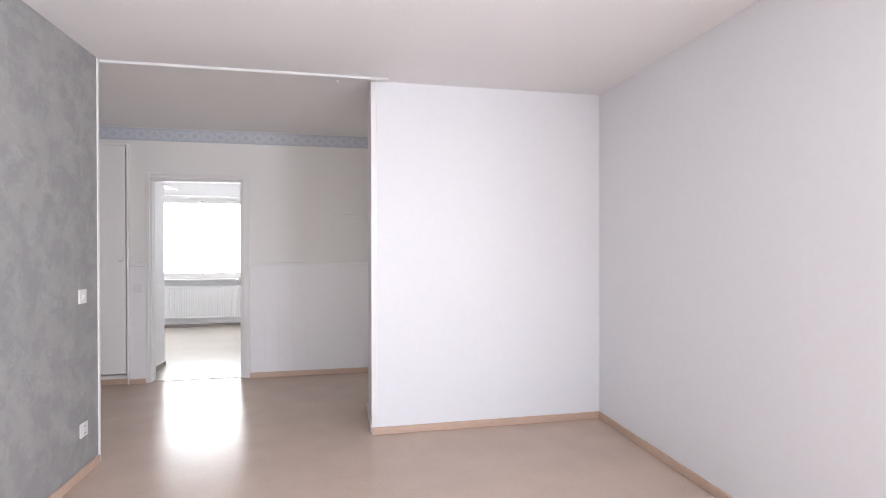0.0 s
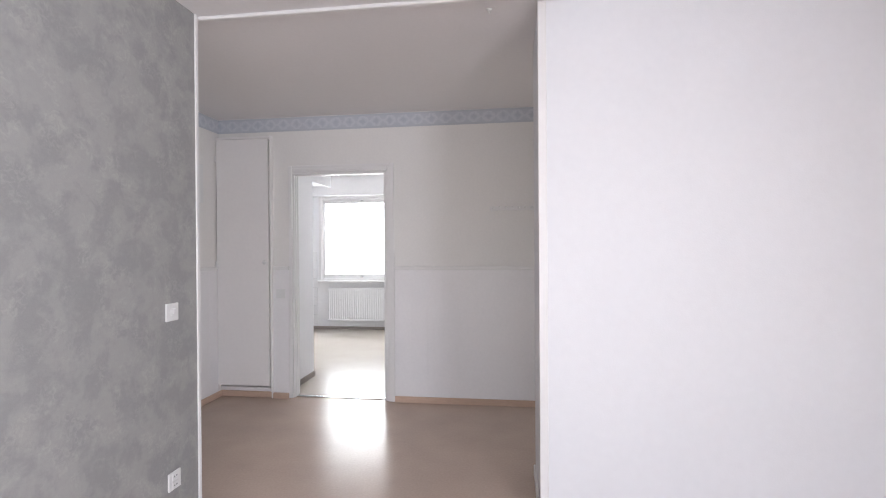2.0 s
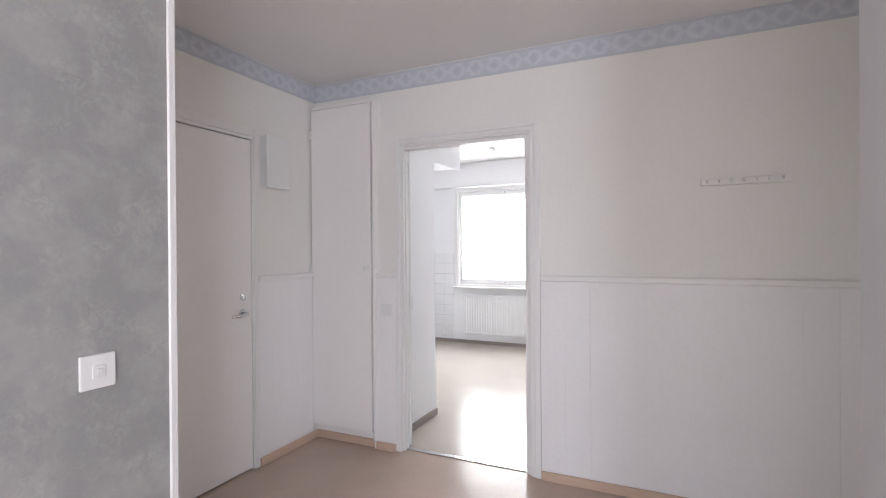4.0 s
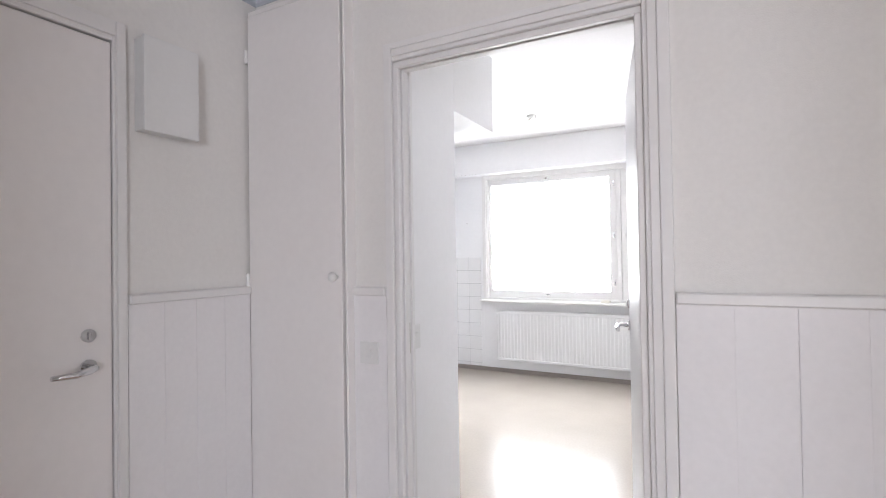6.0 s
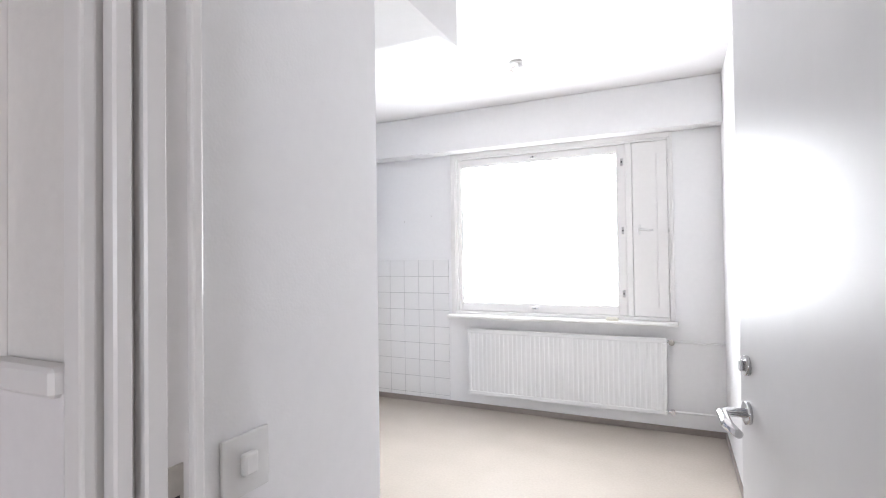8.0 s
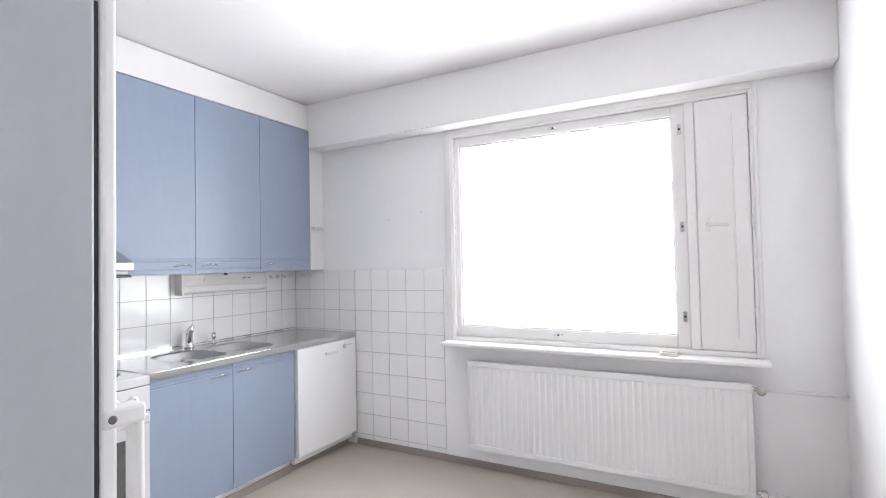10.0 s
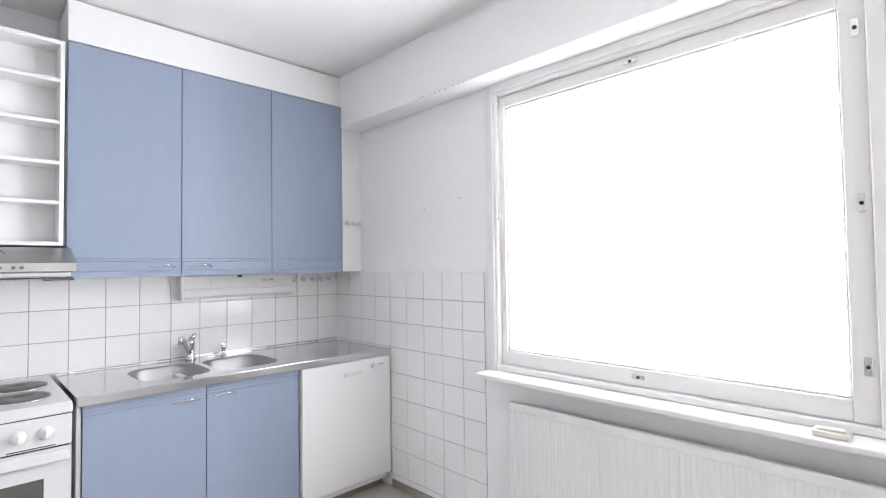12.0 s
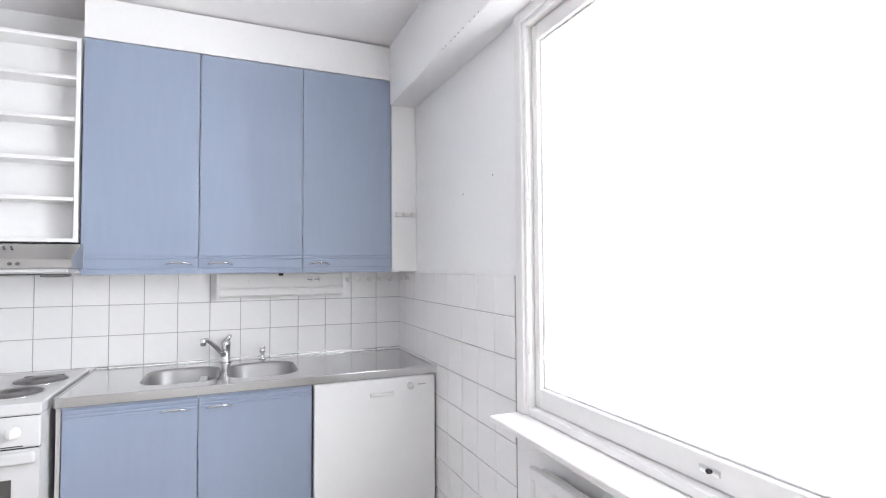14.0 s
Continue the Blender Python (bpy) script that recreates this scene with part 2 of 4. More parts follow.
def extruded(points, axis, a, b, bevel=0.0):
    """A profile in two axes (the other two in order) drawn out along an axis from a to b."""
    bm = bmesh.new()

    def at(p, w):
        c = list(p)
        c.insert(axis, w)
        return bm.verts.new(c)

    one, two = [at(p, a) for p in points], [at(p, b) for p in points]
    k = len(points)
    bm.faces.new(one[::-1])
    bm.faces.new(two)
    for i in range(k):
        bm.faces.new((one[i], one[(i + 1) % k], two[(i + 1) % k], two[i]))
    bmesh.ops.recalc_face_normals(bm, faces=bm.faces)
    if bevel:
        bmesh.ops.bevel(bm, geom=list(bm.edges), offset=bevel, segments=2, profile=0.5, affect="EDGES")
    return bm


def lathe(profile, centre, axis="z", sides=20):
    """A turned shape: (radius, height) pairs round an axis through centre."""
    bm = bmesh.new()
    rings = []
    for r, h in profile:
        ring = []
        for k in range(sides):
            c, s = r * math.cos(k * math.tau / sides), r * math.sin(k * math.tau / sides)
            p = {"z": (c, s, h), "x": (h, c, s), "y": (c, h, s)}[axis]
            ring.append(bm.verts.new(Vector(centre) + Vector(p)))
        rings.append(ring)
    for r, q in zip(rings, rings[1:]):
        for k in range(sides):
            bm.faces.new((r[k], r[(k + 1) % sides], q[(k + 1) % sides], q[k])).smooth = True
    bm.faces.new(rings[0])
    bm.faces.new(rings[-1])
    bmesh.ops.recalc_face_normals(bm, faces=bm.faces)
    return bm


def mesh_of(name, bm, mat):
    me = bpy.data.meshes.new(name)
    bm.to_mesh(me)
    bm.free()
    me.materials.append(mat)
    return me


def part(name, bm, mat, parent, label=""):
    """One mesh under a thing or a part, drawn in world places."""
    ob = new(name, mesh_of(name, bm, mat))
    ob.parent = parent
    ob.matrix_parent_inverse = PLACE[parent.name].inverted()
    PLACE[ob.name] = Matrix()
    return tagged(ob, label)


PLACE = {}


def thing(name, base, label, category, group="", kind=""):
    ob = new(name)
    ob.empty_display_size = 0.05
    ob.location = base
    PLACE[ob.name] = Matrix.Translation(base)
    return tagged(ob, label, category, group, kind)


def solid(name, bm, mat, label, category, kind="", group=""):
    ob = new(name, mesh_of(name, bm, mat))
    PLACE[ob.name] = Matrix()
    return tagged(ob, label, category, group, kind)


def structure(name, bm, mat, label, category):
    return solid(name, bm, mat, label, category, "structure")


def boxes(*pairs):
    bm = bmesh.new()
    for a, b in pairs:
        add_box(bm, a, b)
    return bm


# ---- the large structure ----
H = 2.575           # ceiling
XG, XR = -1.25, 2.285   # living room side walls
YP = 3.67           # partition front
XP = 0.485          # partition end
YH = 5.53           # hall back wall
XL = -2.36         # hall side wall
YK = 5.65           # kitchen side of that wall
XKL, XKR, YW = -4.285, -0.74, 9.27   # kitchen walls

structure("floor_living", box((-2.6, -3.2, -0.12), (2.6, 5.585, 0.0)), M_LINO, "glossy mottled beige linoleum floor of living room and hall", "floor")
structure("floor_kitchen", box((-4.6, 5.585, -0.12), (2.6, 9.9, 0.0)), M_LINOK, "glossy pale cream linoleum kitchen floor", "floor")
structure("ceiling", box((-4.6, -3.2, H), (2.6, 9.56, H + 0.15)), M_CEIL, "plain white plaster ceiling with fine texture", "ceiling")

structure("wall_grey", box((XG - 0.12, -2.7, 0), (XG, 3.548, H)), M_GREY, "living room wall with marbled grey wallpaper", "wall")
# the gap at y 4.45 to 5.35 is added to let the hall fill in
structure("wall_right", boxes(((XR, -2.7, 0), (XR + 0.15, -1.9, H)), ((XR, 0.3, 0), (XR + 0.15, 4.45, H)), ((XR, 5.35, 0), (XR + 0.15, 5.53, H)), ((XR, 4.45, 2.05), (XR + 0.15, 5.35, H)), ((XR, -1.9, 0), (XR + 0.15, 0.3, 0.7)),
                                ((XR, -1.9, 2.3), (XR + 0.15, 0.3, H))), M_WALL, "plain white painted living room wall with an added unseen doorway", "wall")
structure("wall_partition", box((XP, YP, 0), (XR, 4.25, H)), M_WALL, "bright white painted stub wall beside the hall", "wall")
structure("wall_behind", boxes(((-1.37, -2.85, 0), (2.435, -2.7, 0.7)), ((-1.37, -2.85, 2.35), (2.435, -2.7, H)),
                               ((-1.37, -2.85, 0.7), (-0.85, -2.7, 2.35)), ((1.85, -2.85, 0.7), (2.435, -2.7, 2.35))),
          M_WALL, "white living room wall with a wide window opening", "wall")
structure("wall_hall_near", box((XL - 0.12, 3.43, 0), (XG - 0.12, 3.548, H)), M_HALL, "white papered wall at the near side of the hall", "wall")
SD0, SD1 = 4.06, 4.94   # side door opening in the hall
structure("wall_hall_side", boxes(((XL - 0.12, 3.56, 0), (XL, SD0, H)), ((XL - 0.12, SD1, 0), (XL, 5.95, H)), ((XL - 0.12, SD0, 2.10), (XL, SD1, H))),
          M_HALL, "old white papered hall side wall with a door opening", "wall")
structure("wall_behind_side_door", box((XL - 0.24, 3.56, 0), (XL - 0.2, 5.0, H)), M_HALL, "plain white wall closing the space behind the hall door", "wall")
DL, DR, DT = -1.668, -0.735, 2.09   # kitchen doorway rough opening
wall_back = structure("wall_hall_back", boxes(((-1.835, YH, 0), (DL, YK, H)), ((DR, YH, 0), (XR + 0.15, YK, H)), ((DL, YH, DT), (DR, YK, H)),
                                  ((XL, YH, 2.385), (-1.835, YK, H))),
          M_HALL, "off-white papered hall wall with the kitchen doorway", "wall")
structure("wall_closet_block", boxes(((-2.19, 5.95, 0), (-1.755, 6.29, H)), ((-1.835, YK, 0), (-1.755, 5.95, H)), ((XL, YK, 2.385), (-1.835, 5.95, H))), M_KWALL,
          "white kitchen side of the built-in closet block", "wall")
structure("wall_kitchen_near", box((XKL - 0.15, 5.95, 0), (-2.19, 6.10, H)), M_KWALL, "white kitchen wall behind the fridge", "wall")

wall_kl = structure("wall_kitchen_left", box((XKL - 0.15, 6.10, 0), (XKL, YW + 0.3, H)), M_KWALL, "white kitchen wall with tiled splashback", "wall")
structure("wall_kitchen_right", box((XKR, YK, 0), (XKR + 0.12, YW + 0.3, H)), M_KWALL, "plain white painted kitchen wall", "wall")
WX0, WX1, WZ0, WZ1 = -2.835, -1.066, 0.82, 2.21
wall_kw = structure("wall_kitchen_window", boxes(((XKL, YW, 0), (WX0, YW + 0.145, H)), ((WX1, YW, 0), (XKR, YW + 0.145, H)),
                                       ((WX0, YW, 0), (WX1, YW + 0.145, WZ0)), ((WX0, YW, WZ1), (WX1, YW + 0.145, H))),
          M_KWALL, "white kitchen outer wall with a window opening and tiles", "wall")
structure("beam_over_window", box((XKL, YW - 0.155, 2.238), (XKR, YW, H), 0.004), M_KWALL, "white boxed beam along the ceiling over the kitchen window", "beam")

# skirting boards
def skirting(name, a, b, mat, label):
    structure(name, box(a, b, 0.004, 2), mat, label, "baseboard")


WOODLAB = "light beech skirting board along the floor"
skirting("baseboard_grey", (XG, -2.7, 0), (XG + 0.014, 3.543, 0.055), M_BASE, WOODLAB)
skirting("baseboard_right", (XR - 0.014, -2.7, 0), (XR, YP - 0.014, 0.055), M_BASE, WOODLAB)
skirting("baseboard_partition", (XP, YP - 0.014, 0), (XR, YP, 0.055), M_BASE, WOODLAB)
skirting("baseboard_partition_end", (XP - 0.012, YP + 0.035, 0), (XP, 4.25, 0.055), M_TRIM, "white skirting at the stub wall end")
skirting("baseboard_hall_back", (-0.68, YH - 0.034, 0), (XR, YH - 0.02, 0.055), M_BASE, WOODLAB)
skirting("baseboard_hall_strip", (-1.818, YH - 0.046, 0), (-1.672, YH - 0.018, 0.05), M_BASE, WOODLAB)
skirting("baseboard_hall_side", (XL + 0.018, 4.956, 0), (XL + 0.032, 5.515, 0.055), M_BASE, WOODLAB)
skirting("baseboard_closet_block", (-1.755, YK + 0.02, 0), (-1.743, 6.302, 0.058), M_KBASE, "grey-brown plastic skirting on the closet block")
skirting("baseboard_kitchen_window", (-3.66, YW - 0.012, 0), (XKR, YW, 0.046), M_KBASE, "grey-brown plastic skirting under the kitchen window")
skirting("baseboard_kitchen_right", (XKR - 0.012, YK, 0), (XKR, YW - 0.012, 0.046), M_KBASE, "grey-brown plastic skirting along the kitchen wall")

# corner trims, curtain rail, threshold
structure("trim_grey_corner", box((XG - 0.125, 3.544, 0), (XG + 0.006, 3.568, H), 0.003), M_TRIM, "white painted corner trim on the grey wall end", "trim")
structure("trim_partition_corner", box((XP - 0.006, YP - 0.006, 0.055), (XP + 0.036, YP + 0.03, H), 0.004, 2), M_TRIM, "white painted corner bead on the stub wall", "trim")
structure("ceiling_rail", box((XG + 0.0, 3.575, H - 0.018), (0.60, 3.605, H), 0.004), M_TRIM, "white curtain rail on the ceiling", "rail")
structure("threshold", box((DL + 0.04, 5.565, 0), (DR - 0.04, 5.605, 0.006), 0.002), M_STEEL, "thin metal threshold strip in the doorway", "threshold")

# paper border round the hall
structure("border_back", box((XL, YH - 0.003, 2.445), (XR, YH, 2.57)), M_BORDER, "blue-grey patterned paper border under the ceiling", "border")
structure("border_side", box((XL, 3.6, 2.445), (XL + 0.003, YH - 0.003, 2.57)), M_BORDER, "blue-grey patterned paper border under the ceiling", "border")
structure("border_partition", box((0.6, 4.25, 2.445), (XR, 4.253, 2.57)), M_BORDER, "blue-grey patterned paper border under the ceiling", "border")

# ---- hall ----


def wainscot(name, axis, a, b, fixed, out, z0, z1, gap=0.0002, bevel=0.0007, wide=()):
    """A dado of upright boards with a cap rail, on the wall axis = fixed, standing out by 'out' towards the room."""
    th = thing(name, (a, fixed, 0) if axis == "y" else (fixed, a, 0), "white painted wainscot of upright boards with a cap rail", "wainscot", kind="structure")

    def span(p, q, d0, d1, za, zb, bev):
        if axis == "y":
            return box((p, fixed + d0, za), (q, fixed + d1, zb), bev)
        return box((fixed + d0, p, za), (fixed + d1, q, zb), bev)

    n = max(1, round((b - a) / 0.142))
    w = (b - a) / n
    for i in range(n):
        part("board", span(a + i * w + gap, a + (i + 1) * w - (0.0014 if i in wide else gap), 0, out * 0.017, z0, z1 - 0.03, bevel), M_PANEL, th)
    part("backing", span(a, b, 0, out * 0.0135, z0, z1 - 0.034, 0), M_PANEL, th)
    part("cap_rail", span(a, b, 0, out * 0.03, z1 - 0.034, z1, 0.005), M_TRIM, th)
    return th


wainscot("wainscot_back", "y", -0.68, 1.6, YH, -1, 0.0, 1.208, 0.0001, 0.0003, (1, 9))
wainscot("wainscot_strip", "y", -1.820, -1.669, YH, -1, 0.0, 1.208)
wainscot("wainscot_side", "x", 4.956, 5.468, XL, 1, 0.0, 1.205)

# kitchen doorway: frame, leaf, hinges, lock plate
door_1 = thing("door_1", (-1.2, 5.57, 0), "open glossy white flush door with a white frame to the kitchen", "door", kind="structure")
jb = bmesh.new()
JL, JR = -1.645, -0.757     # rebates, and the stops in front of them
for x0, x1, s0, s1 in ((DL, JL, JL, JL + 0.023), (JR, DR, JR - 0.023, JR)):
    add_box(jb, (x0, YH - 0.004, 0), (x1, YK + 0.012, DT), 0.003)
    add_box(jb, (s0, YH + 0.010, 0), (s1, YH + 0.032, DT - 0.05), 0.003)
    add_box(jb, (s0, YH + 0.046, 0), (s1, YK - 0.045, DT - 0.05), 0.003)
add_box(jb, (JL, YH - 0.004, DT - 0.028), (JR, YK + 0.012, DT), 0.003)
add_box(jb, (JL, YH + 0.010, DT - 0.050), (JR, YH + 0.032, DT - 0.028), 0.003)
add_box(jb, (JL, YH + 0.046, DT - 0.050), (JR, YK - 0.045, DT - 0.028), 0.003)
part("jamb", jb, M_TRIM, door_1)
for yy, s in ((YH, -1), (YK, 1)):
    ar = bmesh.new()
    add_box(ar, (DL - 0.0, yy, 0), (JL + 0.010, yy + s * 0.018, DT + 0.035), 0.004, 2)
    add_box(ar, (JR + 0.014, yy, 0), (DR + 0.019, yy + s * 0.014, DT + 0.012), 0.003, 2)
    add_box(ar, (DR + 0.019, yy, 0), (DR + 0.053, yy + s * 0.020, DT + 0.035), 0.004, 2)
    add_box(ar, (JL + 0.010, yy, DT - 0.014), (JR + 0.014, yy + s * 0.014, DT + 0.012), 0.003, 2)
    add_box(ar, (JL + 0.010, yy, DT + 0.012), (DR + 0.019, yy + s * 0.018, DT + 0.035), 0.004, 2)
    part("architrave", ar, M_TRIM, door_1)
part("strike_plate", boxes(((JL, 5.612, 0.94), (JL + 0.0025, 5.640, 1.06))), M_BRASS, door_1, "dull nickel strike plate")
part("strike_slot", boxes(((JL + 0.0025, 5.618, 0.980), (JL + 0.0035, 5.634, 1.02))), M_DARK, door_1)


def swung(bm, hinge, angle):
    """Turns a shape built along +y at x = 0 about an upright hinge."""
    bm.transform(Matrix.Translation(hinge) @ Matrix.Rotation(radians(angle), 4, "Z"))
    return bm


def lever(side, y, z, toward):
    """A lever handle with a round rose on a leaf face; side is the facing along x."""
    bm = bmesh.new()
    x = 0.0 if side < 0 else 0.04
    for zz, r in ((z, 0.024), (z + 0.10, 0.021)):
        add_tube(bm, [(x, y, zz), (x + side * 0.009, y, zz)], r, 18)
    add_tube(bm, [(x, y, z), (x + side * 0.045, y, z), (x + side * 0.055, y + toward * 0.012, z), (x + side * 0.058, y + toward * 0.06, z - 0.008),
                  (x + side * 0.055, y + toward * 0.125, z - 0.006)], [0.010, 0.010, 0.011, 0.011, 0.008], 12)
    add_box(bm, (x + side * 0.009, y - 0.004, z + 0.088), (x + side * 0.018, y + 0.004, z + 0.112), 0.002)
    return bm


HINGE, SWING = (-0.745, YK + 0.014, 0), 10.0
leaf = part("leaf", swung(box((-0.04, 0.0, 0.008), (0.0, 0.83, DT - 0.035), 0.003, 2), HINGE, SWING), M_DOOR, door_1, "glossy white flush leaf standing open")
for side in (-1, 1):
    bm = lever(side, 0.775, 0.985, -1)
    bm.transform(Matrix.Translation((-0.04, 0, 0)))
    part("door_handle", swung(bm, HINGE, SWING), M_CHROME, leaf, "chrome lever handle with key rose")
for z in (0.25, 1.84):
    part("hinge", tube([(HINGE[0] - 0.006, HINGE[1] + 0.004, z - 0.05), (HINGE[0] - 0.006, HINGE[1] + 0.004, z + 0.05)], 0.011, 12), M_BRASS, door_1, "nickel lift-off hinge")
    part("hinge_plate", boxes(((JR - 0.0025, YK - 0.03, z - 0.045), (JR, YK + 0.008, z + 0.045))), M_BRASS, door_1)

# closed door in the hall side wall
door_2 = thing("door_2", (XL, 4.5, 0), "closed white flush door in the hall side wall", "door", kind="structure")
jb = bmesh.new()
add_box(jb, (XL - 0.12, SD0, 0), (XL + 0.012, SD0 + 0.04, 2.10), 0.003)
add_box(jb, (XL - 0.12, SD1 - 0.027, 0), (XL + 0.012, SD1, 2.10), 0.003)
add_box(jb, (XL - 0.12, SD0 + 0.04, 2.06), (XL + 0.012, SD1 - 0.027, 2.10), 0.003)
part("jamb", jb, M_TRIM, door_2)
ar = bmesh.new()
add_box(ar, (XL, SD0 - 0.03, 0), (XL + 0.02, SD0 + 0.022, 2.13), 0.004, 2)
add_box(ar, (XL, SD1 - 0.018, 0), (XL + 0.02, SD1 + 0.014, 2.13), 0.004, 2)
add_box(ar, (XL, SD0 + 0.022, 2.078), (XL + 0.02, SD1 - 0.018, 2.13), 0.004, 2)
part("architrave", ar, M_TRIM, door_2)
leaf2 = part("leaf", box((XL - 0.045, SD0 + 0.044, 0.01), (XL + 0.004, SD1 - 0.030, 2.055), 0.003, 2), M_CLOSET, door_2)
bm = lever(1, SD1 - 0.104, 0.985, -1)
bm.transform(Matrix.Translation((XL - 0.036, 0, 0)))
part("door_handle", bm, M_CHROME, leaf2, "chrome lever handle with key rose")

# built-in closet in the hall corner, standing a little proud of the wall
closet = thing("closet", (-2.1, 5.6, 0), "tall narrow white built-in closet with a round knob", "closet")
CX0, CX1, CF = XL + 0.004, -1.821, 5.47
body = bmesh.new()
add_box(body, (CX0, CF + 0.022, 0.0), (CX0 + 0.018, 5.94, 2.38))
add_box(body, (CX1 - 0.012, CF + 0.022, 0.0), (CX1 - 0.004, YH - 0.001, 2.38))
add_box(body, (CX0 + 0.018, CF + 0.022, 2.362), (CX1 - 0.024, YH + 0.1, 2.38))
add_box(body, (CX0 + 0.018, CF + 0.050, 0.09), (CX1 - 0.03, 5.94, 0.108))
add_box(body, (CX0 + 0.018, 5.925, 0.108), (CX1 - 0.03, 5.94, 2.362))
part("body", body, M_CLOSET, closet)
cdoor = part("door", box((CX0 + 0.010, CF, 0.112), (-1.842, CF + 0.020, 2.372), 0.003, 2), M_CLOSET, closet)
part("knob", lathe([(0.008, 0.0), (0.008, -0.012), (0.017, -0.020), (0.020, -0.030), (0.014, -0.037), (0.001, -0.038)], (-1.868, CF, 1.247), "y"), M_PLASTIC, cdoor, "round white knob")
for z in (0.27, 1.23, 2.20):
    part("hinge", box((CX0 - 0.002, CF - 0.012, z - 0.03), (CX0 + 0.012, CF + 0.004, z + 0.03), 0.004), M_TRIM, cdoor)
part("plinth", box((CX0, CF + 0.050, 0.0), (CX1 - 0.005, CF + 0.058, 0.112), 0.003), M_CLOSET, closet)
part("plinth_board", box((CX0, CF + 0.036, 0.0), (CX1 - 0.005, CF + 0.050, 0.055), 0.004), M_BASE, closet, "light beech skirting strip")
part("edge_strip", box((-1.833, CF + 0.004, 0.06), (CX1, YH + 0.002, 2.40), 0.003), M_CLOSET, closet)
part("top_strip", box((CX0, CF + 0.010, 2.378), (-1.833, YH - 0.002, 2.40), 0.003), M_CLOSET, closet)

# meter box on the hall side wall
meter = thing("fuse_box", (XL, 5.1, 1.77), "flat white fuse box on the hall side wall", "fuse box")
part("body", box((XL, 4.990, 1.775), (XL + 0.052, 5.192, 2.10), 0.003, 2), M_PLASTIC, meter)
part("lid", box((XL + 0.052, 4.986, 1.770), (XL + 0.066, 5.196, 2.105), 0.004, 2), M_PLASTIC, meter)

# coat hooks on the hall back wall
rail = thing("coat_rack", (0.33, YH, 1.70), "white coat hook rail on the hall wall", "coat rack")
part("bar", box((0.165, YH - 0.018, 1.686), (0.56, YH, 1.724), 0.005, 2), M_TRIM, rail)
for i in range(7):
    x = 0.195 + i * 0.055
    part("hook", tube([(x, YH - 0.012, 1.708), (x, YH - 0.035, 1.704), (x, YH - 0.042, 1.716)], [0.006, 0.006, 0.009], 8), M_TRIM, rail)


def wall_plate(name, base, label, category, axis, out, kind):
    """A square wall plate with a rocker or socket, facing along an axis."""
    th = thing(name, base, label, category)

    def rel(a, b, bev):
        if axis == "x":
            return box((base[0] + out * a[2], base[1] + a[0], base[2] + a[1]), (base[0] + out * b[2], base[1] + b[0], base[2] + b[1]), bev, 2)
        return box((base[0] + a[0], base[1] + out * a[2], base[2] + a[1]), (base[0] + b[0], base[1] + out * b[2], base[2] + b[1]), bev, 2)

    part("plate", rel((-0.042, -0.042, 0), (0.042, 0.042, 0.009), 0.003), M_PLASTIC, th)
    if kind == "switch":
        part("rocker", rel((-0.016, -0.016, 0.009), (0.016, 0.016, 0.013), 0.002), M_PLASTIC, th)
        part("rocker_tip", rel((-0.006, -0.006, 0.013), (0.006, 0.008, 0.017), 0.001), M_PLASTIC, th)
    else:
        for s in (-1, 1):
            part("socket", rel((-0.019, s * 0.021 - 0.018, 0.009), (0.019, s * 0.021 + 0.018, 0.0115), 0.0012), M_PLASTIC, th)
            for q in (-1, 1):
                part("hole", rel((q * 0.008 - 0.003, s * 0.021 - 0.003, 0.0115), (q * 0.008 + 0.003, s * 0.021 + 0.003, 0.0122), 0.0), M_DARK, th)
    return th


wall_plate("light_switch", (XG, 3.35, 1.078), "square white light switch on the grey wall", "light switch", "x", 1, "switch")
wall_plate("wall_socket", (XG, 3.356, 0.28), "white double wall socket low on the grey wall", "socket", "x", 1, "socket")
wall_plate("light_switch", (-1.746, YH - 0.017, 0.957), "square white light switch on the wainscot by the doorway", "light switch", "y", -1, "switch")

mark = thing("ceiling_plug", (0.243, 3.72, H), "small white plug on the hall ceiling", "ceiling plug")
part("disc", lathe([(0.016, 0.0), (0.014, -0.006), (0.004, -0.010)], (0.243, 3.72, H), "z", 14), M_PLASTIC, mark)
part("pin", tube([(0.243, 3.72, H - 0.008), (0.243, 3.72, H - 0.022)], 0.003, 6), M_PLASTIC, mark)

# ---- kitchen ----
structure("backdrop", box((-8.0, 11.0, 0.05), (4.0, 11.05, 6.0)), M_SKYGLOW, "bright overcast sky outside the kitchen window", "sky")

# window with a fixed wide sash and a narrow ventilation panel
win = thing("window_1", (-1.94, 9.3, 0.82), "white painted wide window with a narrow solid ventilation panel", "window", kind="structure")
fr = bmesh.new()
FY0, FY1 = YW - 0.012, YW + 0.14
MX0, MX1 = -1.392, -1.345      # mullion
add_box(fr, (WX0, FY0, WZ0), (WX0 + 0.028, FY1, WZ1), 0.004)
add_box(fr, (WX1 - 0.028, FY0, WZ0), (WX1, FY1, WZ1), 0.004)
add_box(fr, (WX0 + 0.028, FY0, WZ1 - 0.028), (WX1 - 0.028, FY1, WZ1), 0.004)
add_box(fr, (WX0 + 0.028, FY0, WZ0), (WX1 - 0.028, FY1, WZ0 + 0.028), 0.004)
add_box(fr, (MX0, FY0 + 0.004, WZ0 + 0.028), (MX1, FY1, WZ1 - 0.028), 0.004)
part("window_frame", fr, M_TRIM, win)
ca = bmesh.new()
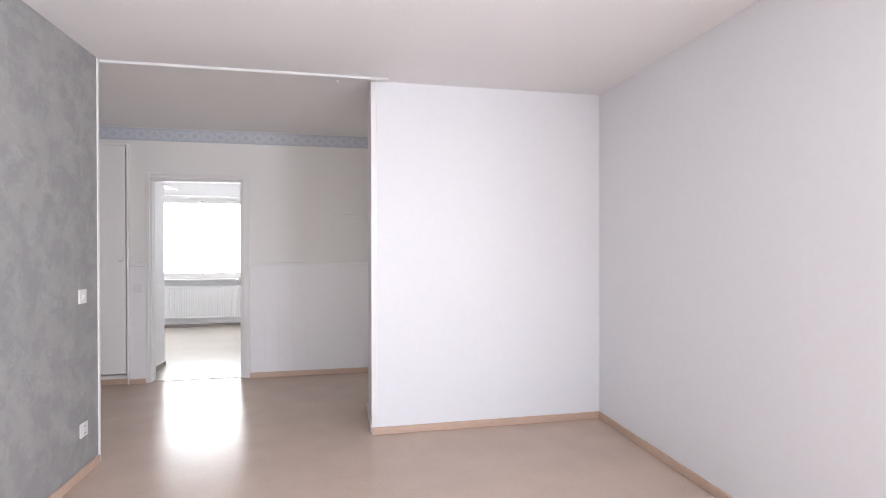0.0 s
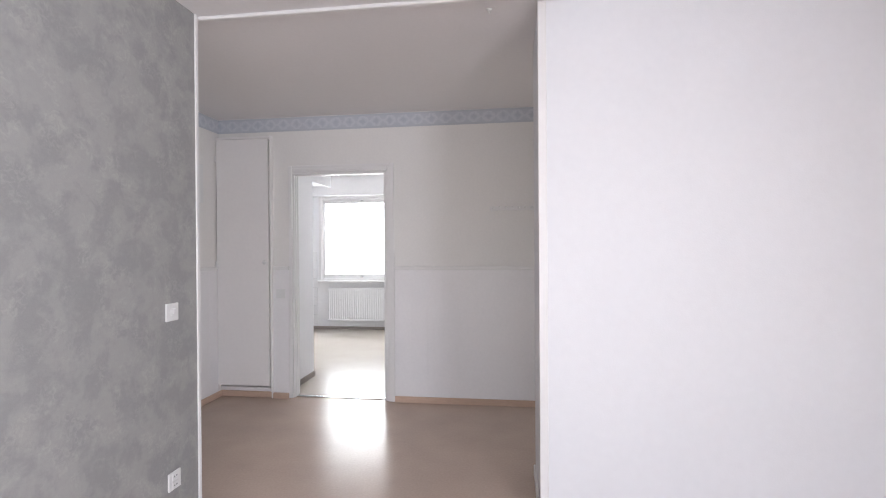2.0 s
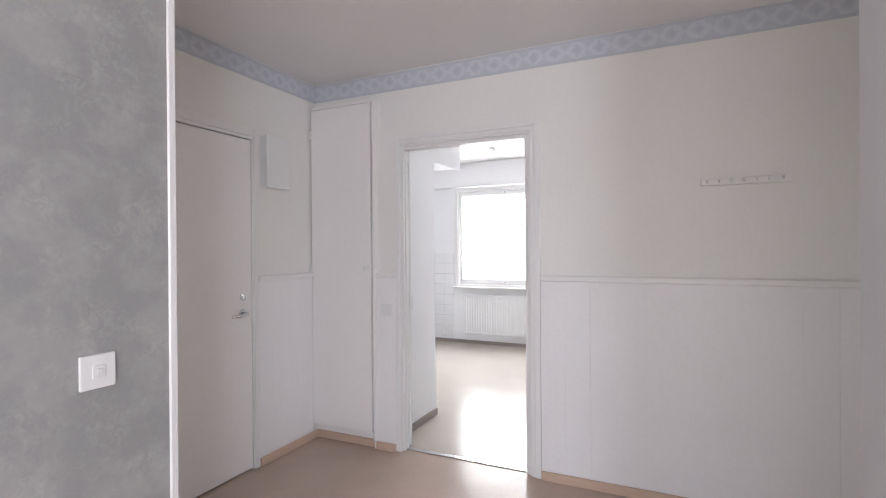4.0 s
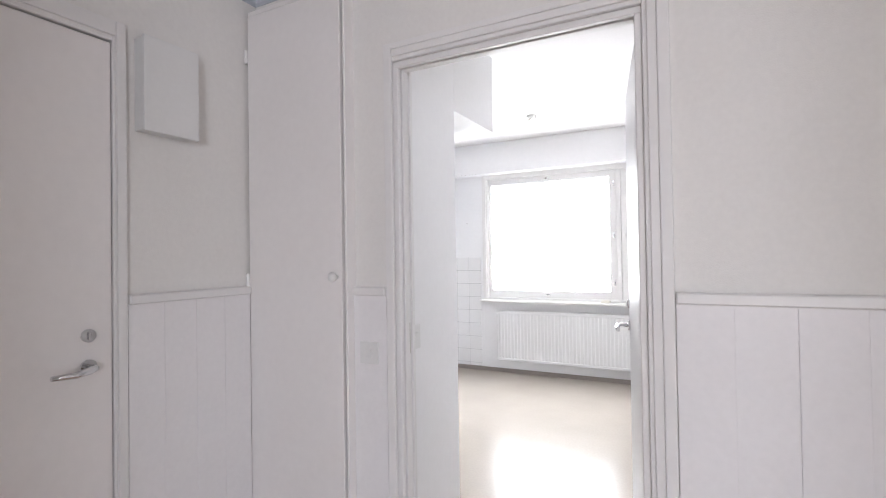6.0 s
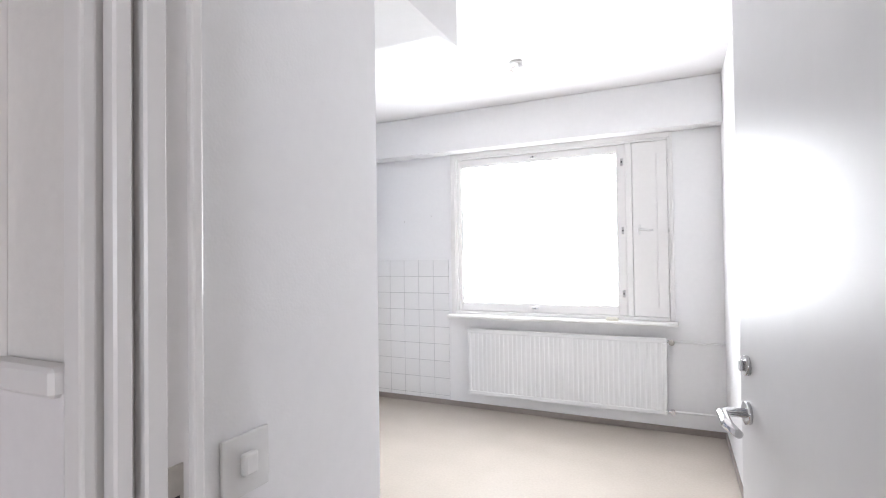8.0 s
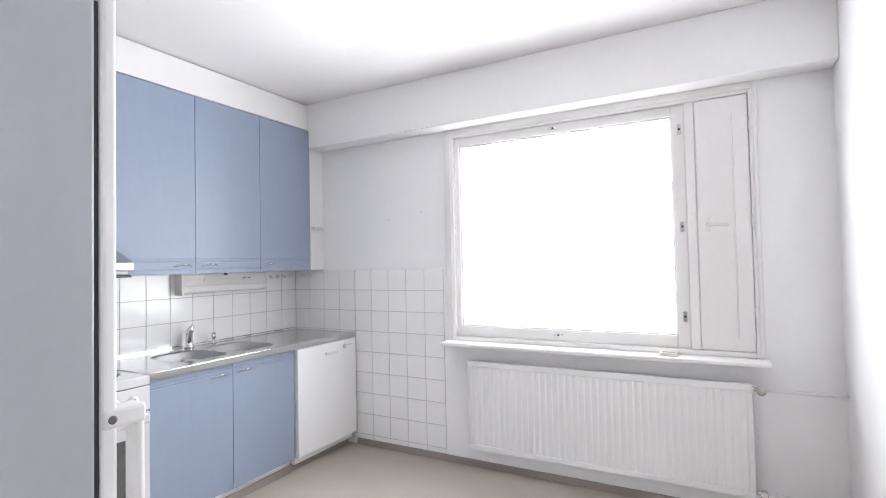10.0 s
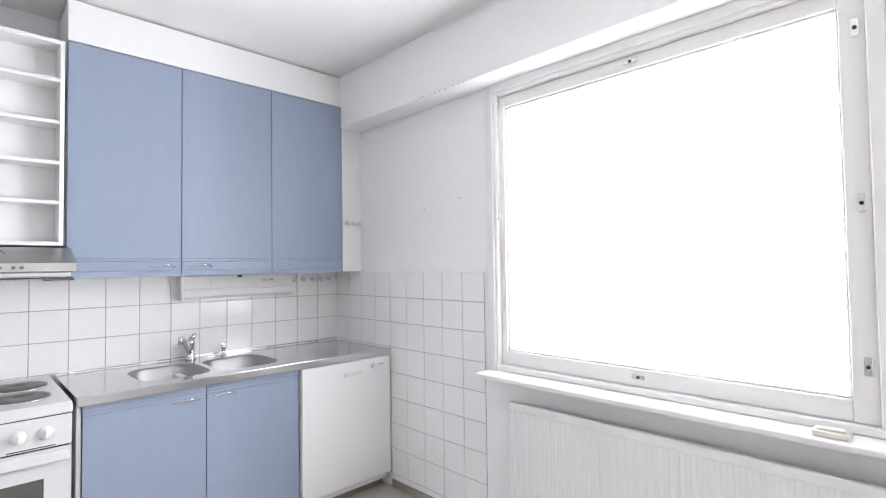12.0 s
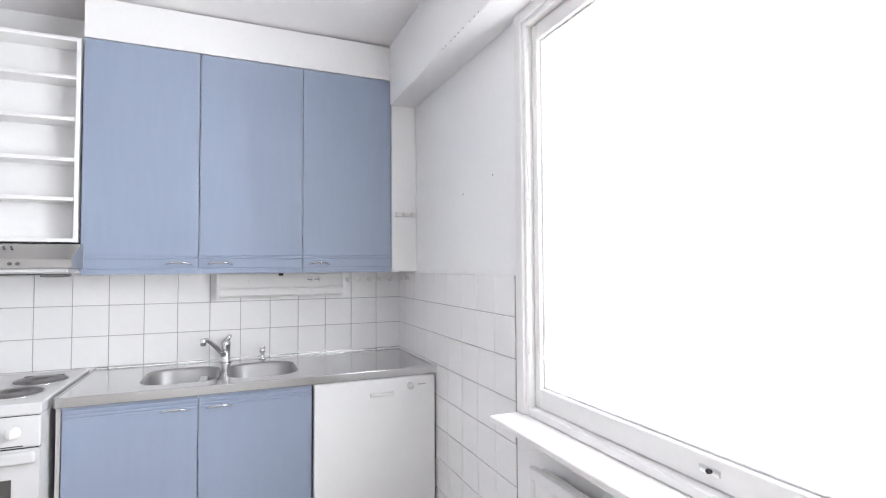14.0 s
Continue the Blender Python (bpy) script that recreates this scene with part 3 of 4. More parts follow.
for a, b in (((WX0 - 0.032, FY0 - 0.010, WZ0 - 0.0), (WX0 + 0.012, FY0 + 0.011, WZ1 + 0.03)), ((WX1 - 0.012, FY0 - 0.010, WZ0), (WX1 + 0.008, FY0 + 0.011, WZ1 + 0.03)),
             ((WX0 + 0.012, FY0 - 0.010, WZ1 - 0.012), (WX1 - 0.012, FY0 + 0.011, WZ1 + 0.03))):
    add_box(ca, a, b, 0.004, 2)
part("casing", ca, M_TRIM, win)
GX0, GX1, GZ0, GZ1 = -2.775, -1.458, 0.916, 2.124
SX0, SX1, SZ0, SZ1 = WX0 + 0.0285, MX0 - 0.0005, WZ0 + 0.0285, WZ1 - 0.0285
sash = bmesh.new()
for a, b in (((SX0, YW + 0.016, SZ0), (GX0, YW + 0.058, SZ1)), ((GX1, YW + 0.016, SZ0), (SX1, YW + 0.058, SZ1)),
             ((GX0, YW + 0.016, SZ0), (GX1, YW + 0.058, GZ0)), ((GX0, YW + 0.016, GZ1), (GX1, YW + 0.058, SZ1))):
    add_box(sash, a, b, 0.004, 2)
sash_ob = part("sash", sash, M_TRIM, win)
sash2 = bmesh.new()
for a, b in (((SX0, YW + 0.09, SZ0), (GX0 + 0.003, YW + 0.13, SZ1)), ((GX1 - 0.003, YW + 0.09, SZ0), (SX1, YW + 0.13, SZ1)),
             ((GX0 + 0.003, YW + 0.09, SZ0), (GX1 - 0.003, YW + 0.13, GZ0 + 0.003)), ((GX0 + 0.003, YW + 0.09, GZ1 - 0.003), (GX1 - 0.003, YW + 0.13, SZ1))):
    add_box(sash2, a, b, 0.003)
part("outer_sash", sash2, M_TRIM, win)
pane = part("pane", box((GX0 - 0.006, YW + 0.044, GZ0 - 0.006), (GX1 + 0.006, YW + 0.048, GZ1 + 0.006)), M_GLASS, win)
pane.visible_shadow = False
bead = bmesh.new()
for a, b in (((GX0, YW + 0.030, GZ0), (GX0 + 0.008, YW + 0.048, GZ1)), ((GX1 - 0.008, YW + 0.030, GZ0), (GX1, YW + 0.048, GZ1)),
             ((GX0 + 0.008, YW + 0.030, GZ0), (GX1 - 0.008, YW + 0.048, GZ0 + 0.008)), ((GX0 + 0.008, YW + 0.030, GZ1 - 0.008), (GX1 - 0.008, YW + 0.048, GZ1))):
    add_box(bead, a, b, 0.003)
part("glazing_bead", bead, M_TRIM, win)


def latch(x, z, upright):
    w, h = (0.010, 0.028) if upright else (0.026, 0.008)
    pl = part("latch_plate", box((x - w, YW + 0.011, z - h), (x + w, YW + 0.017, z + h), 0.002, 2), M_CHROME, sash_ob)
    part("latch_key", lathe([(0.006, 0.0), (0.006, -0.004), (0.003, -0.006)], (x, YW + 0.011, z), "y", 10), M_DARK, pl)


for z in (2.045, 1.51, 1.02):
    latch(-1.418, z, True)
latch(-2.12, 2.155, False)
latch(-2.12, 0.885, False)
for z in (1.06, 1.95):
    part("sash_hinge", tube([(SX0 - 0.002, YW - 0.003, z - 0.03), (SX0 - 0.002, YW - 0.003, z + 0.03)], 0.006, 8), M_TRIM, win)
# ventilation panel
VX0, VX1, VZ0, VZ1 = -1.3425, -1.0965, 0.8505, 2.1795
part("vent_backing", box((MX1, YW + 0.036, WZ0 + 0.028), (WX1 - 0.028, YW + 0.12, WZ1 - 0.028)), M_TRIM, win)
vent = part("vent_panel", box((VX0, YW - 0.004, VZ0), (VX1, YW + 0.035, VZ1), 0.004, 2), M_TRIM, win, "solid white ventilation panel")
part("panel_moulding", box((VX1 - 0.078, YW - 0.010, VZ0 + 0.075), (VX1 - 0.070, YW - 0.004, VZ1 - 0.09), 0.002), M_TRIM, vent)
part("vent_handle", add_tube(box((VX0 + 0.038, YW - 0.010, 1.475), (VX0 + 0.056, YW - 0.004, 1.55), 0.002), [(VX0 + 0.047, YW - 0.008, 1.512), (VX0 + 0.047, YW - 0.035, 1.512),
     (VX0 + 0.06, YW - 0.043, 1.512), (VX0 + 0.145, YW - 0.043, 1.505)], [0.007, 0.007, 0.008, 0.006], 10), M_PLASTIC, vent, "white lever handle")
for z in (1.05, 1.52, 2.02):
    part("vent_hinge", tube([(VX1 + 0.004, YW - 0.008, z - 0.03), (VX1 + 0.004, YW - 0.008, z + 0.03)], 0.006, 8), M_TRIM, win)
part("window_sill", box((-2.87, YW - 0.132, 0.797), (-1.04, YW + 0.02, 0.82), 0.006, 2), M_TRIM, win, "white painted wooden window sill")

# lowered blind between the panes, its slats open, with ladder tapes and cord
blind = thing("venetian_blind", (-2.1, YW + 0.07, 0.93), "lowered white venetian blind with level slats between the panes", "blind")
part("head_rail", box((GX0 - 0.005, YW + 0.060, 2.112), (GX1 + 0.005, YW + 0.086, 2.134), 0.002), M_BLIND, blind)
part("bottom_rail", box((GX0 + 0.006, YW + 0.064, 0.919), (GX1 - 0.006, YW + 0.082, 0.929), 0.002), M_BLIND, blind)
SLAT_Y, SLAT_W = YW + 0.073, 0.0085
slat_mesh = mesh_of("slat", extruded([(SLAT_Y - SLAT_W, -0.0004), (SLAT_Y, 0.0008), (SLAT_Y + SLAT_W, -0.0004), (SLAT_Y + SLAT_W, -0.0008), (SLAT_Y, 0.0004), (SLAT_Y - SLAT_W, -0.0008)],
                                     0, GX0 + 0.006, GX1 - 0.006), M_BLIND)
for k in range(53):
    slat = new("slat", slat_mesh)
    slat.parent = blind
    slat.matrix_parent_inverse = PLACE[blind.name].inverted()
    slat.location = (0, 0, 0.945 + k * 0.0222)
for x in (-2.66, -2.33, -1.96, -1.57):
    lad = bmesh.new()
    for y in (SLAT_Y - SLAT_W - 0.0012, SLAT_Y + SLAT_W + 0.0012):
        add_tube(lad, [(x, y, 0.929), (x, y, 2.112)], 0.0008, 5)
    for k in range(53):
        add_box(lad, (x - 0.003, SLAT_Y - SLAT_W - 0.0012, 0.9428 + k * 0.0222), (x + 0.003, SLAT_Y + SLAT_W + 0.0012, 0.9437 + k * 0.0222))
    part("ladder_tape", lad, M_BLIND, blind)
cord = thing("blind_cord", (-2.79, YW - 0.01, 1.5), "thin white looped blind cord on the window sash", "cord")
part("cord_loop", add_tube(tube([(-2.792, YW - 0.002, 2.115), (-2.800, YW - 0.014, 2.09), (-2.802, YW - 0.012, 1.75), (-2.793, YW - 0.010, 1.585)], 0.0022, 6),
     [(-2.792, YW - 0.002, 2.115), (-2.790, YW - 0.012, 2.08), (-2.788, YW - 0.011, 1.75), (-2.792, YW - 0.010, 1.585)], 0.0022, 6), M_PLASTIC, cord)
part("cord_bead", lathe([(0.003, 0.014), (0.007, 0.008), (0.008, -0.006), (0.003, -0.014)], (-2.792, YW - 0.010, 1.575), "z", 10), M_PLASTIC, cord)
part("cord_tail", tube([(-2.792, YW - 0.010, 1.56), (-2.790, YW - 0.009, 1.47)], 0.0025, 6), M_PLASTIC, cord)

holder = thing("sill_box", (-1.50, 9.2, 0.82), "small cream plastic holder lying on the window sill", "holder")
part("tray", box((-1.545, 9.165, 0.82), (-1.455, 9.235, 0.838), 0.005, 2), M_CREAM, holder)
part("ridge", box((-1.535, 9.178, 0.838), (-1.465, 9.200, 0.846), 0.003, 2), M_CREAM, holder)

# radiator
rad = thing("radiator", (-1.9, 9.2, 0.14), "white ribbed panel radiator under the kitchen window", "radiator")
RX0, RX1, RZ0, RZ1, RY = -2.69, -1.125, 0.145, 0.705, 9.185
ribs = bmesh.new()
nr, prof = 40, []
w = (RX1 - RX0 - 0.05) / nr
for i in range(nr):
    x = RX0 + 0.025 + i * w
    prof += [(x, RY + 0.0022), (x + w * 0.22, RY + 0.0022), (x + w * 0.34, RY), (x + w * 0.78, RY), (x + w * 0.9, RY + 0.0022)]
prof += [(RX1 - 0.025, RY + 0.0022), (RX1 - 0.025, RY + 0.02), (RX0 + 0.025, RY + 0.02)]
part("ribbed_panel", extruded(prof, 2, RZ0 + 0.03, RZ1 - 0.035), M_RAD, rad)
rim = bmesh.new()
add_box(rim, (RX0, RY - 0.002, RZ1 - 0.037), (RX1, RY + 0.02, RZ1), 0.004, 2)
add_box(rim, (RX0, RY - 0.002, RZ0), (RX1, RY + 0.02, RZ0 + 0.032), 0.004, 2)
add_box(rim, (RX0, RY - 0.001, RZ0 + 0.032), (RX0 + 0.027, RY + 0.02, RZ1 - 0.037), 0.003)
add_box(rim, (RX1 - 0.027, RY - 0.001, RZ0 + 0.032), (RX1, RY + 0.02, RZ1 - 0.037), 0.003)
part("rim", rim, M_RAD, rad)
part("back_panel", box((RX0 + 0.01, RY + 0.035, RZ0 + 0.01), (RX1 - 0.01, RY + 0.05, RZ1 - 0.01), 0.003), M_RAD, rad)
for x in (-2.45, -1.36):
    part("bracket", box((x - 0.015, RY + 0.02, 0.2), (x + 0.015, YW, 0.66), 0.002), M_RAD, rad)
for z in (0.68, 0.172):
    v = part("valve", add_tube(tube([(RX1 - 0.005, RY + 0.012, z), (RX1 + 0.05, RY + 0.012, z)], 0.011, 12), [(RX1 + 0.035, RY + 0.03, z), (RX1 + 0.035, RY - 0.02, z)], [0.014, 0.016], 12), M_CHROME, rad, "dull metal radiator valve")
    if z > 0.5:
        part("valve_knob", lathe([(0.020, 0.0), (0.021, -0.012), (0.018, -0.03), (0.006, -0.034)], (RX1 + 0.035, RY - 0.018, z), "y", 16), M_BRASS, v)
    part("pipe", tube([(RX1 + 0.05, RY + 0.012, z), (XKR - 0.004, RY + 0.02, z)], 0.0085, 10), M_RAD, rad, "white painted heating pipe")

# ceiling lamp hook
hook = thing("ceiling_hook", (-1.96, 8.29, H), "white ceiling lamp box with a small hook", "lamp hook")
part("box", lathe([(0.045, 0.0), (0.043, -0.014), (0.03, -0.022), (0.001, -0.024)], (-1.96, 8.29, H), "z", 22), M_PLASTIC, hook)
part("hook", tube([(-1.96, 8.29, H - 0.02), (-1.985, 8.285, H - 0.035), (-1.995, 8.28, H - 0.05), (-1.98, 8.28, H - 0.06)], 0.004, 8), M_BRASS, hook, "dark metal hook")
part("terminal", box((-1.945, 8.278, H - 0.042), (-1.91, 8.302, H - 0.018), 0.003), M_PLASTIC, hook)

# fridge and the cabinet over it
FX0, FX1, FYB, FYF = -2.86, -2.263, 6.11, 6.776
col = thing("upper_cabinet", (-2.2, 6.5, 2.06), "white cabinet under the ceiling with a protruding side panel", "cabinet")
part("side_panel", box((-1.773, 6.292, 2.084), (-1.755, 6.84, H - 0.02), 0.0015), M_CAB, col)
part("bottom", box((-2.82, 6.292, 2.086), (-1.773, 6.72, 2.104), 0.0015), M_CAB, col)
part("door", box((-2.295, 6.72, 2.088), (-1.775, 6.738, H - 0.03), 0.0015), M_CAB, col)
part("door", box((-2.82, 6.72, 2.088), (-2.298, 6.738, H - 0.03), 0.0015), M_CAB, col)
fridge = thing("fridge", (-2.5, 6.4, 0), "tall white fridge with a long bar handle", "fridge")
# body colour carries the shade of the fridge side
part("body", box((FX0, FYB, 0.04), (FX1, FYF - 0.004, 1.87), 0.006, 2), M_FRIDGE_SHADED, fridge, "lacquered fridge body, greyed as its side lies in shade")
part("gasket", box((FX0 + 0.012, FYF - 0.004, 0.07), (FX1 - 0.008, FYF + 0.006, 1.845), 0.002), M_DARK, fridge, "black door gasket")
part("foot", box((FX0 + 0.03, FYB + 0.03, 0.0), (FX1 - 0.03, FYF - 0.04, 0.04)), M_DARK, fridge)
fdoor = part("door", box((FX0, FYF + 0.006, 0.06), (FX1 - 0.001, FYF + 0.036, 1.875), 0.009, 3), M_FRIDGE, fridge)
hx = FX1 - 0.012
for z in (1.06, 0.60):
    part("handle_bracket", box((hx - 0.030, FYF + 0.008, z - 0.018), (hx + 0.0175, FYF + 0.086, z + 0.018), 0.006, 2), M_PLASTIC, fdoor)
    part("bracket_screw", lathe([(0.008, 0.0), (0.008, 0.002), (0.004, 0.003)], (hx + 0.0175, FYF + 0.022, z), "x", 12), M_IRON, fdoor)
part("handle_bar", box((hx - 0.028, FYF + 0.066, 0.585), (hx + 0.012, FYF + 0.088, 1.077), 0.010, 3), M_PLASTIC, fdoor, "white bar handle")
outlet_k = thing("wall_box", (-1.755, 5.845, 0.96), "small white plastic box on the closet block wall", "wall box")
part("box", box((-1.750, 5.83, 0.945), (-1.735, 5.862, 0.985), 0.005, 2), M_PLASTIC, outlet_k)
part("plate", box((-1.755, 5.792, 0.91), (-1.747, 5.898, 1.018), 0.003, 2), M_PLASTIC, outlet_k)

# upper cabinets
XC = -3.97


def handle(y0, y1, x, z, parent):
    pts = [(x, y0, z - 0.004)]
    for i in range(9):
        u = i / 8
        pts.append((x + 0.024 * math.sin(math.pi * (0.08 + 0.84 * u)), y0 + (y1 - y0) * u, z + 0.010 * (1 - (2 * u - 1) ** 2) - 0.003))
    pts.append((x, y1, z - 0.004))
    part("handle", tube(pts, 0.0042, 8), M_CHROME, parent, "slim bowed metal handle")


def blue_front(a, b, thick, groove_z, parent, x):
    """A foil-wrapped front with three shallow milled lines."""
    y0, z0, y1, z1 = a[0], a[1], b[0], b[1]
    zs = sorted(groove_z)
    prof = [(x - thick, z0), (x, z0)]
    for z in zs:
        prof += [(x, z - 0.004), (x - 0.0025, z - 0.001), (x - 0.0025, z + 0.001), (x, z + 0.004)]
    prof += [(x, z1), (x - thick, z1)]
    pts = [(px, pz) for px, pz in prof]
    return part("door", extruded(pts, 1, y0, y1), M_BLUE, parent, "blue wood-grain foil front")


def wall_cabinet(y0, y1, h0, h1):
    c = thing("wall_cabinet", (-4.13, (y0 + y1) / 2, 1.31), "wall cabinet with a tall blue door and bowed handle", "wall cabinet", "blue wall cabinets")
    part("body", box((XKL, y0, 1.318), (XC - 0.05, y1, 2.372)), M_CAB, c)
    d = blue_front((y0 + 0.0022, 1.306), (y1 - 0.0022, 2.368), 0.019, (1.392, 1.376, 1.332), c, XC)
    handle(h0, h1, XC, 1.354, d)


wall_cabinet(7.692, 8.164, 8.028, 8.134)
wall_cabinet(8.164, 8.645, 8.207, 8.313)
wall_cabinet(8.645, 9.122, 8.680, 8.780)
structure("cabinet_filler", boxes(((XKL, 7.692, 2.376), (XC - 0.004, 9.115, H - 0.012))), M_CAB, "white filler panel between wall cabinets and ceiling", "filler panel")
endp = thing("end_panel", (-4.13, 9.2, 1.31), "white end strip between wall cabinet and window wall", "end panel")
part("strip", box((XKL, 9.125, 1.31), (XC - 0.012, YW - 0.001, 2.237), 0.001), M_CAB, endp)
part("front_edge", box((XC - 0.012, 9.125, 1.31), (XC - 0.006, YW - 0.001, 2.237), 0.001), M_CAB, endp)
peg = thing("peg_rail", (-3.97, 9.2, 1.62), "small white peg rail on the cabinet end strip", "peg rail")
part("rail", box((XC - 0.006, 9.14, 1.612), (XC + 0.006, 9.262, 1.636), 0.003, 2), M_PLASTIC, peg)
for y in (9.155, 9.20, 9.245):
    part("peg", box((XC + 0.006, y - 0.012, 1.612), (XC + 0.03, y + 0.012, 1.636), 0.004, 2), M_PLASTIC, peg)

# open spice shelf over the hood
SY0, SY1, SZB, SZT = 7.095, 7.682, 1.45, 2.362
shelf = thing("open_shelf", (-4.13, 7.39, 1.45), "white open wall shelf with five narrow empty boards", "shelf")
for y0, y1 in ((SY0, SY0 + 0.017), (SY1 - 0.017, SY1)):
    part("side", box((XKL, y0, SZB), (XC, y1, SZT), 0.0015), M_CAB, shelf)
part("top", box((XKL, SY0 + 0.017, SZT - 0.017), (XC, SY1 - 0.017, SZT), 0.0015), M_CAB, shelf)
part("bottom", box((XKL, SY0 + 0.017, SZB), (XC, SY1 - 0.017, SZB + 0.017), 0.0015), M_CAB, shelf)
SB = XC - 0.122    # face of the shallow shelf's back panel
part("back", box((SB - 0.008, SY0 + 0.017, SZB + 0.017), (SB, SY1 - 0.017, SZT - 0.017)), M_CAB, shelf)
for z in (2.183, 1.996, 1.815, 1.640):
    part("board", box((SB, SY0 + 0.017, z - 0.008), (XC - 0.004, SY1 - 0.017, z + 0.008), 0.0015), M_CAB, shelf)

# cooker hood
hood = thing("cooker_hood", (-4.0, 7.39, 1.31), "slim silver cooker hood with slots and push buttons", "cooker hood")
part("shell", extruded([(XKL, 1.335), (-3.80, 1.335), (-3.795, 1.338), (-3.795, 1.372), (-3.945, 1.440), (XKL, 1.440)], 1, 7.10, 7.705), M_HOOD, hood)
part("tray", box((-4.2, 7.12, 1.316), (-3.81, 7.69, 1.335), 0.004), M_ENAMEL, hood)
part("glass_flap", box((-3.85, 7.115, 1.308), (-3.80, 7.695, 1.314), 0.002), M_OVEN, hood)
part("lamp_foot", box((-3.83, 7.60, 1.300), (-3.80, 7.70, 1.309), 0.002), M_IRON, hood)
slope = Vector((0.15, 0, -0.068)).normalized()
for i in range(13):
    for k in range(3):
        y = 7.17 + i * 0.025 + k * 0.006
        c = Vector((-3.925, y, 1.431)) + slope * (0.014 + k * 0.014)
        part("slot", tube([c + Vector((0.0005, 0, -0.001)), c + Vector((0.0012, 0, 0.0015))], 0.0042, 6), M_DARK, hood)
for y in (7.53, 7.505, 7.465, 7.44):
    part("button", tube([(-3.797, y, 1.354), (-3.789, y, 1.354)], 0.007, 10), M_IRON, hood)

# cooker
STX, STY0, STY1, STZ = -3.605, 7.10, 7.672, 0.843
stove = thing("cooker", (-3.9, 7.39, 0), "white freestanding electric cooker with four hotplates", "cooker")
part("body", box((XKL + 0.02, STY0 + 0.004, 0.03), (STX - 0.035, STY1 - 0.004, 0.80), 0.003), M_ENAMEL, stove)
part("foot_plinth", box((XKL + 0.05, STY0 + 0.02, 0.0), (STX - 0.07, STY1 - 0.02, 0.03)), M_DARK, stove)
part("hob", box((XKL + 0.02, STY0, 0.80), (STX, STY1, STZ), 0.006, 2), M_ENAMEL, stove)
part("hob_gap", box((STX - 0.034, STY0 + 0.008, 0.792), (STX - 0.005, STY1 - 0.008, 0.80)), M_DARK, stove)
part("control_panel", box((STX - 0.035, STY0 + 0.002, 0.685), (STX + 0.004, STY1 - 0.002, 0.7975), 0.006, 3), M_ENAMEL, stove)
for i in range(6):
    y = 7.195 + i * 0.079
    part("knob", lathe([(0.025, 0.0), (0.025, 0.003), (0.019, 0.005), (0.0175, 0.018), (0.015, 0.021), (0.001, 0.0215)], (STX + 0.004, y, 0.742), "x", 18), M_PLASTIC, stove)
for i in range(6):
    y = 7.195 + i * 0.079
    part("knob_ridge", box((STX + 0.024, y - 0.003, 0.728), (STX + 0.031, y + 0.003, 0.757), 0.001), M_PLASTIC, stove)
for y in (7.118, 7.142):
    part("indicator_lamp", lathe([(0.006, 0.0), (0.006, 0.002), (0.002, 0.003)], (STX + 0.004, y, 0.742), "x", 12), M_IRON, stove, "small dark indicator lamp")
part("oven_gap", box((STX - 0.034, STY0 + 0.01, 0.679), (STX - 0.008, STY1 - 0.01, 0.685)), M_DARK, stove)
od = bmesh.new()
OZ0, OZ1, GL0, GL1, GB, GT = 0.155, 0.679, STY0 + 0.075, STY1 - 0.085, 0.23, 0.575
for a, b in (((STX - 0.035, STY0 + 0.003, OZ0), (STX, GL0, OZ1)), ((STX - 0.035, GL1, OZ0), (STX, STY1 - 0.003, OZ1)),
             ((STX - 0.035, GL0, OZ0), (STX, GL1, GB)), ((STX - 0.035, GL0, GT), (STX, GL1, OZ1))):
    add_box(od, a, b)
door = part("oven_door", od, M_ENAMEL, stove)
part("oven_glass", box((STX - 0.02, GL0, GB), (STX - 0.004, GL1, GT)), M_OVEN, door, "dark oven window")
part("oven_trim", box((STX - 0.003, GL0 + 0.03, 0.480), (STX - 0.0015, GL1 - 0.05, 0.4815)), M_CHROME, door)
part("oven_handle", box((STX, STY0 + 0.01, 0.630), (STX + 0.024, STY1 - 0.01, 0.674), 0.010, 3), M_ENAMEL, door)
for i in range(3):
    part("vent_slit", box((STX + 0.002, STY0 + 0.06 + i * 0.16, 0.6905), (STX + 0.0046, STY0 + 0.20 + i * 0.16, 0.6945)), M_DARK, door)
part("drawer", box((STX - 0.035, STY0 + 0.003, 0.04), (STX - 0.003, STY1 - 0.003, 0.150), 0.004), M_ENAMEL, stove)
for x, y, r in ((-3.79, 7.53, 0.092), (-4.03, 7.545, 0.095), (-3.79, 7.265, 0.095), (-4.03, 7.265, 0.075)):
    p = part("hotplate", lathe([(r, 0.0), (r, 0.007), (r - 0.006, 0.010), (0.028, 0.010), (0.022, 0.007), (0.001, 0.007)], (x, y, STZ), "z", 30), M_IRON, stove, "black cast-iron hotplate")
    part("ring", lathe([(r + 0.006, 0.0), (r + 0.005, 0.004), (r, 0.004)], (x, y, STZ), "z", 30), M_CHROME, p)
part("hob_vent", box((-4.16, 7.45, STZ), (-4.148, 7.60, STZ + 0.002)), M_DARK, stove)

# base cabinets
XB = -3.68


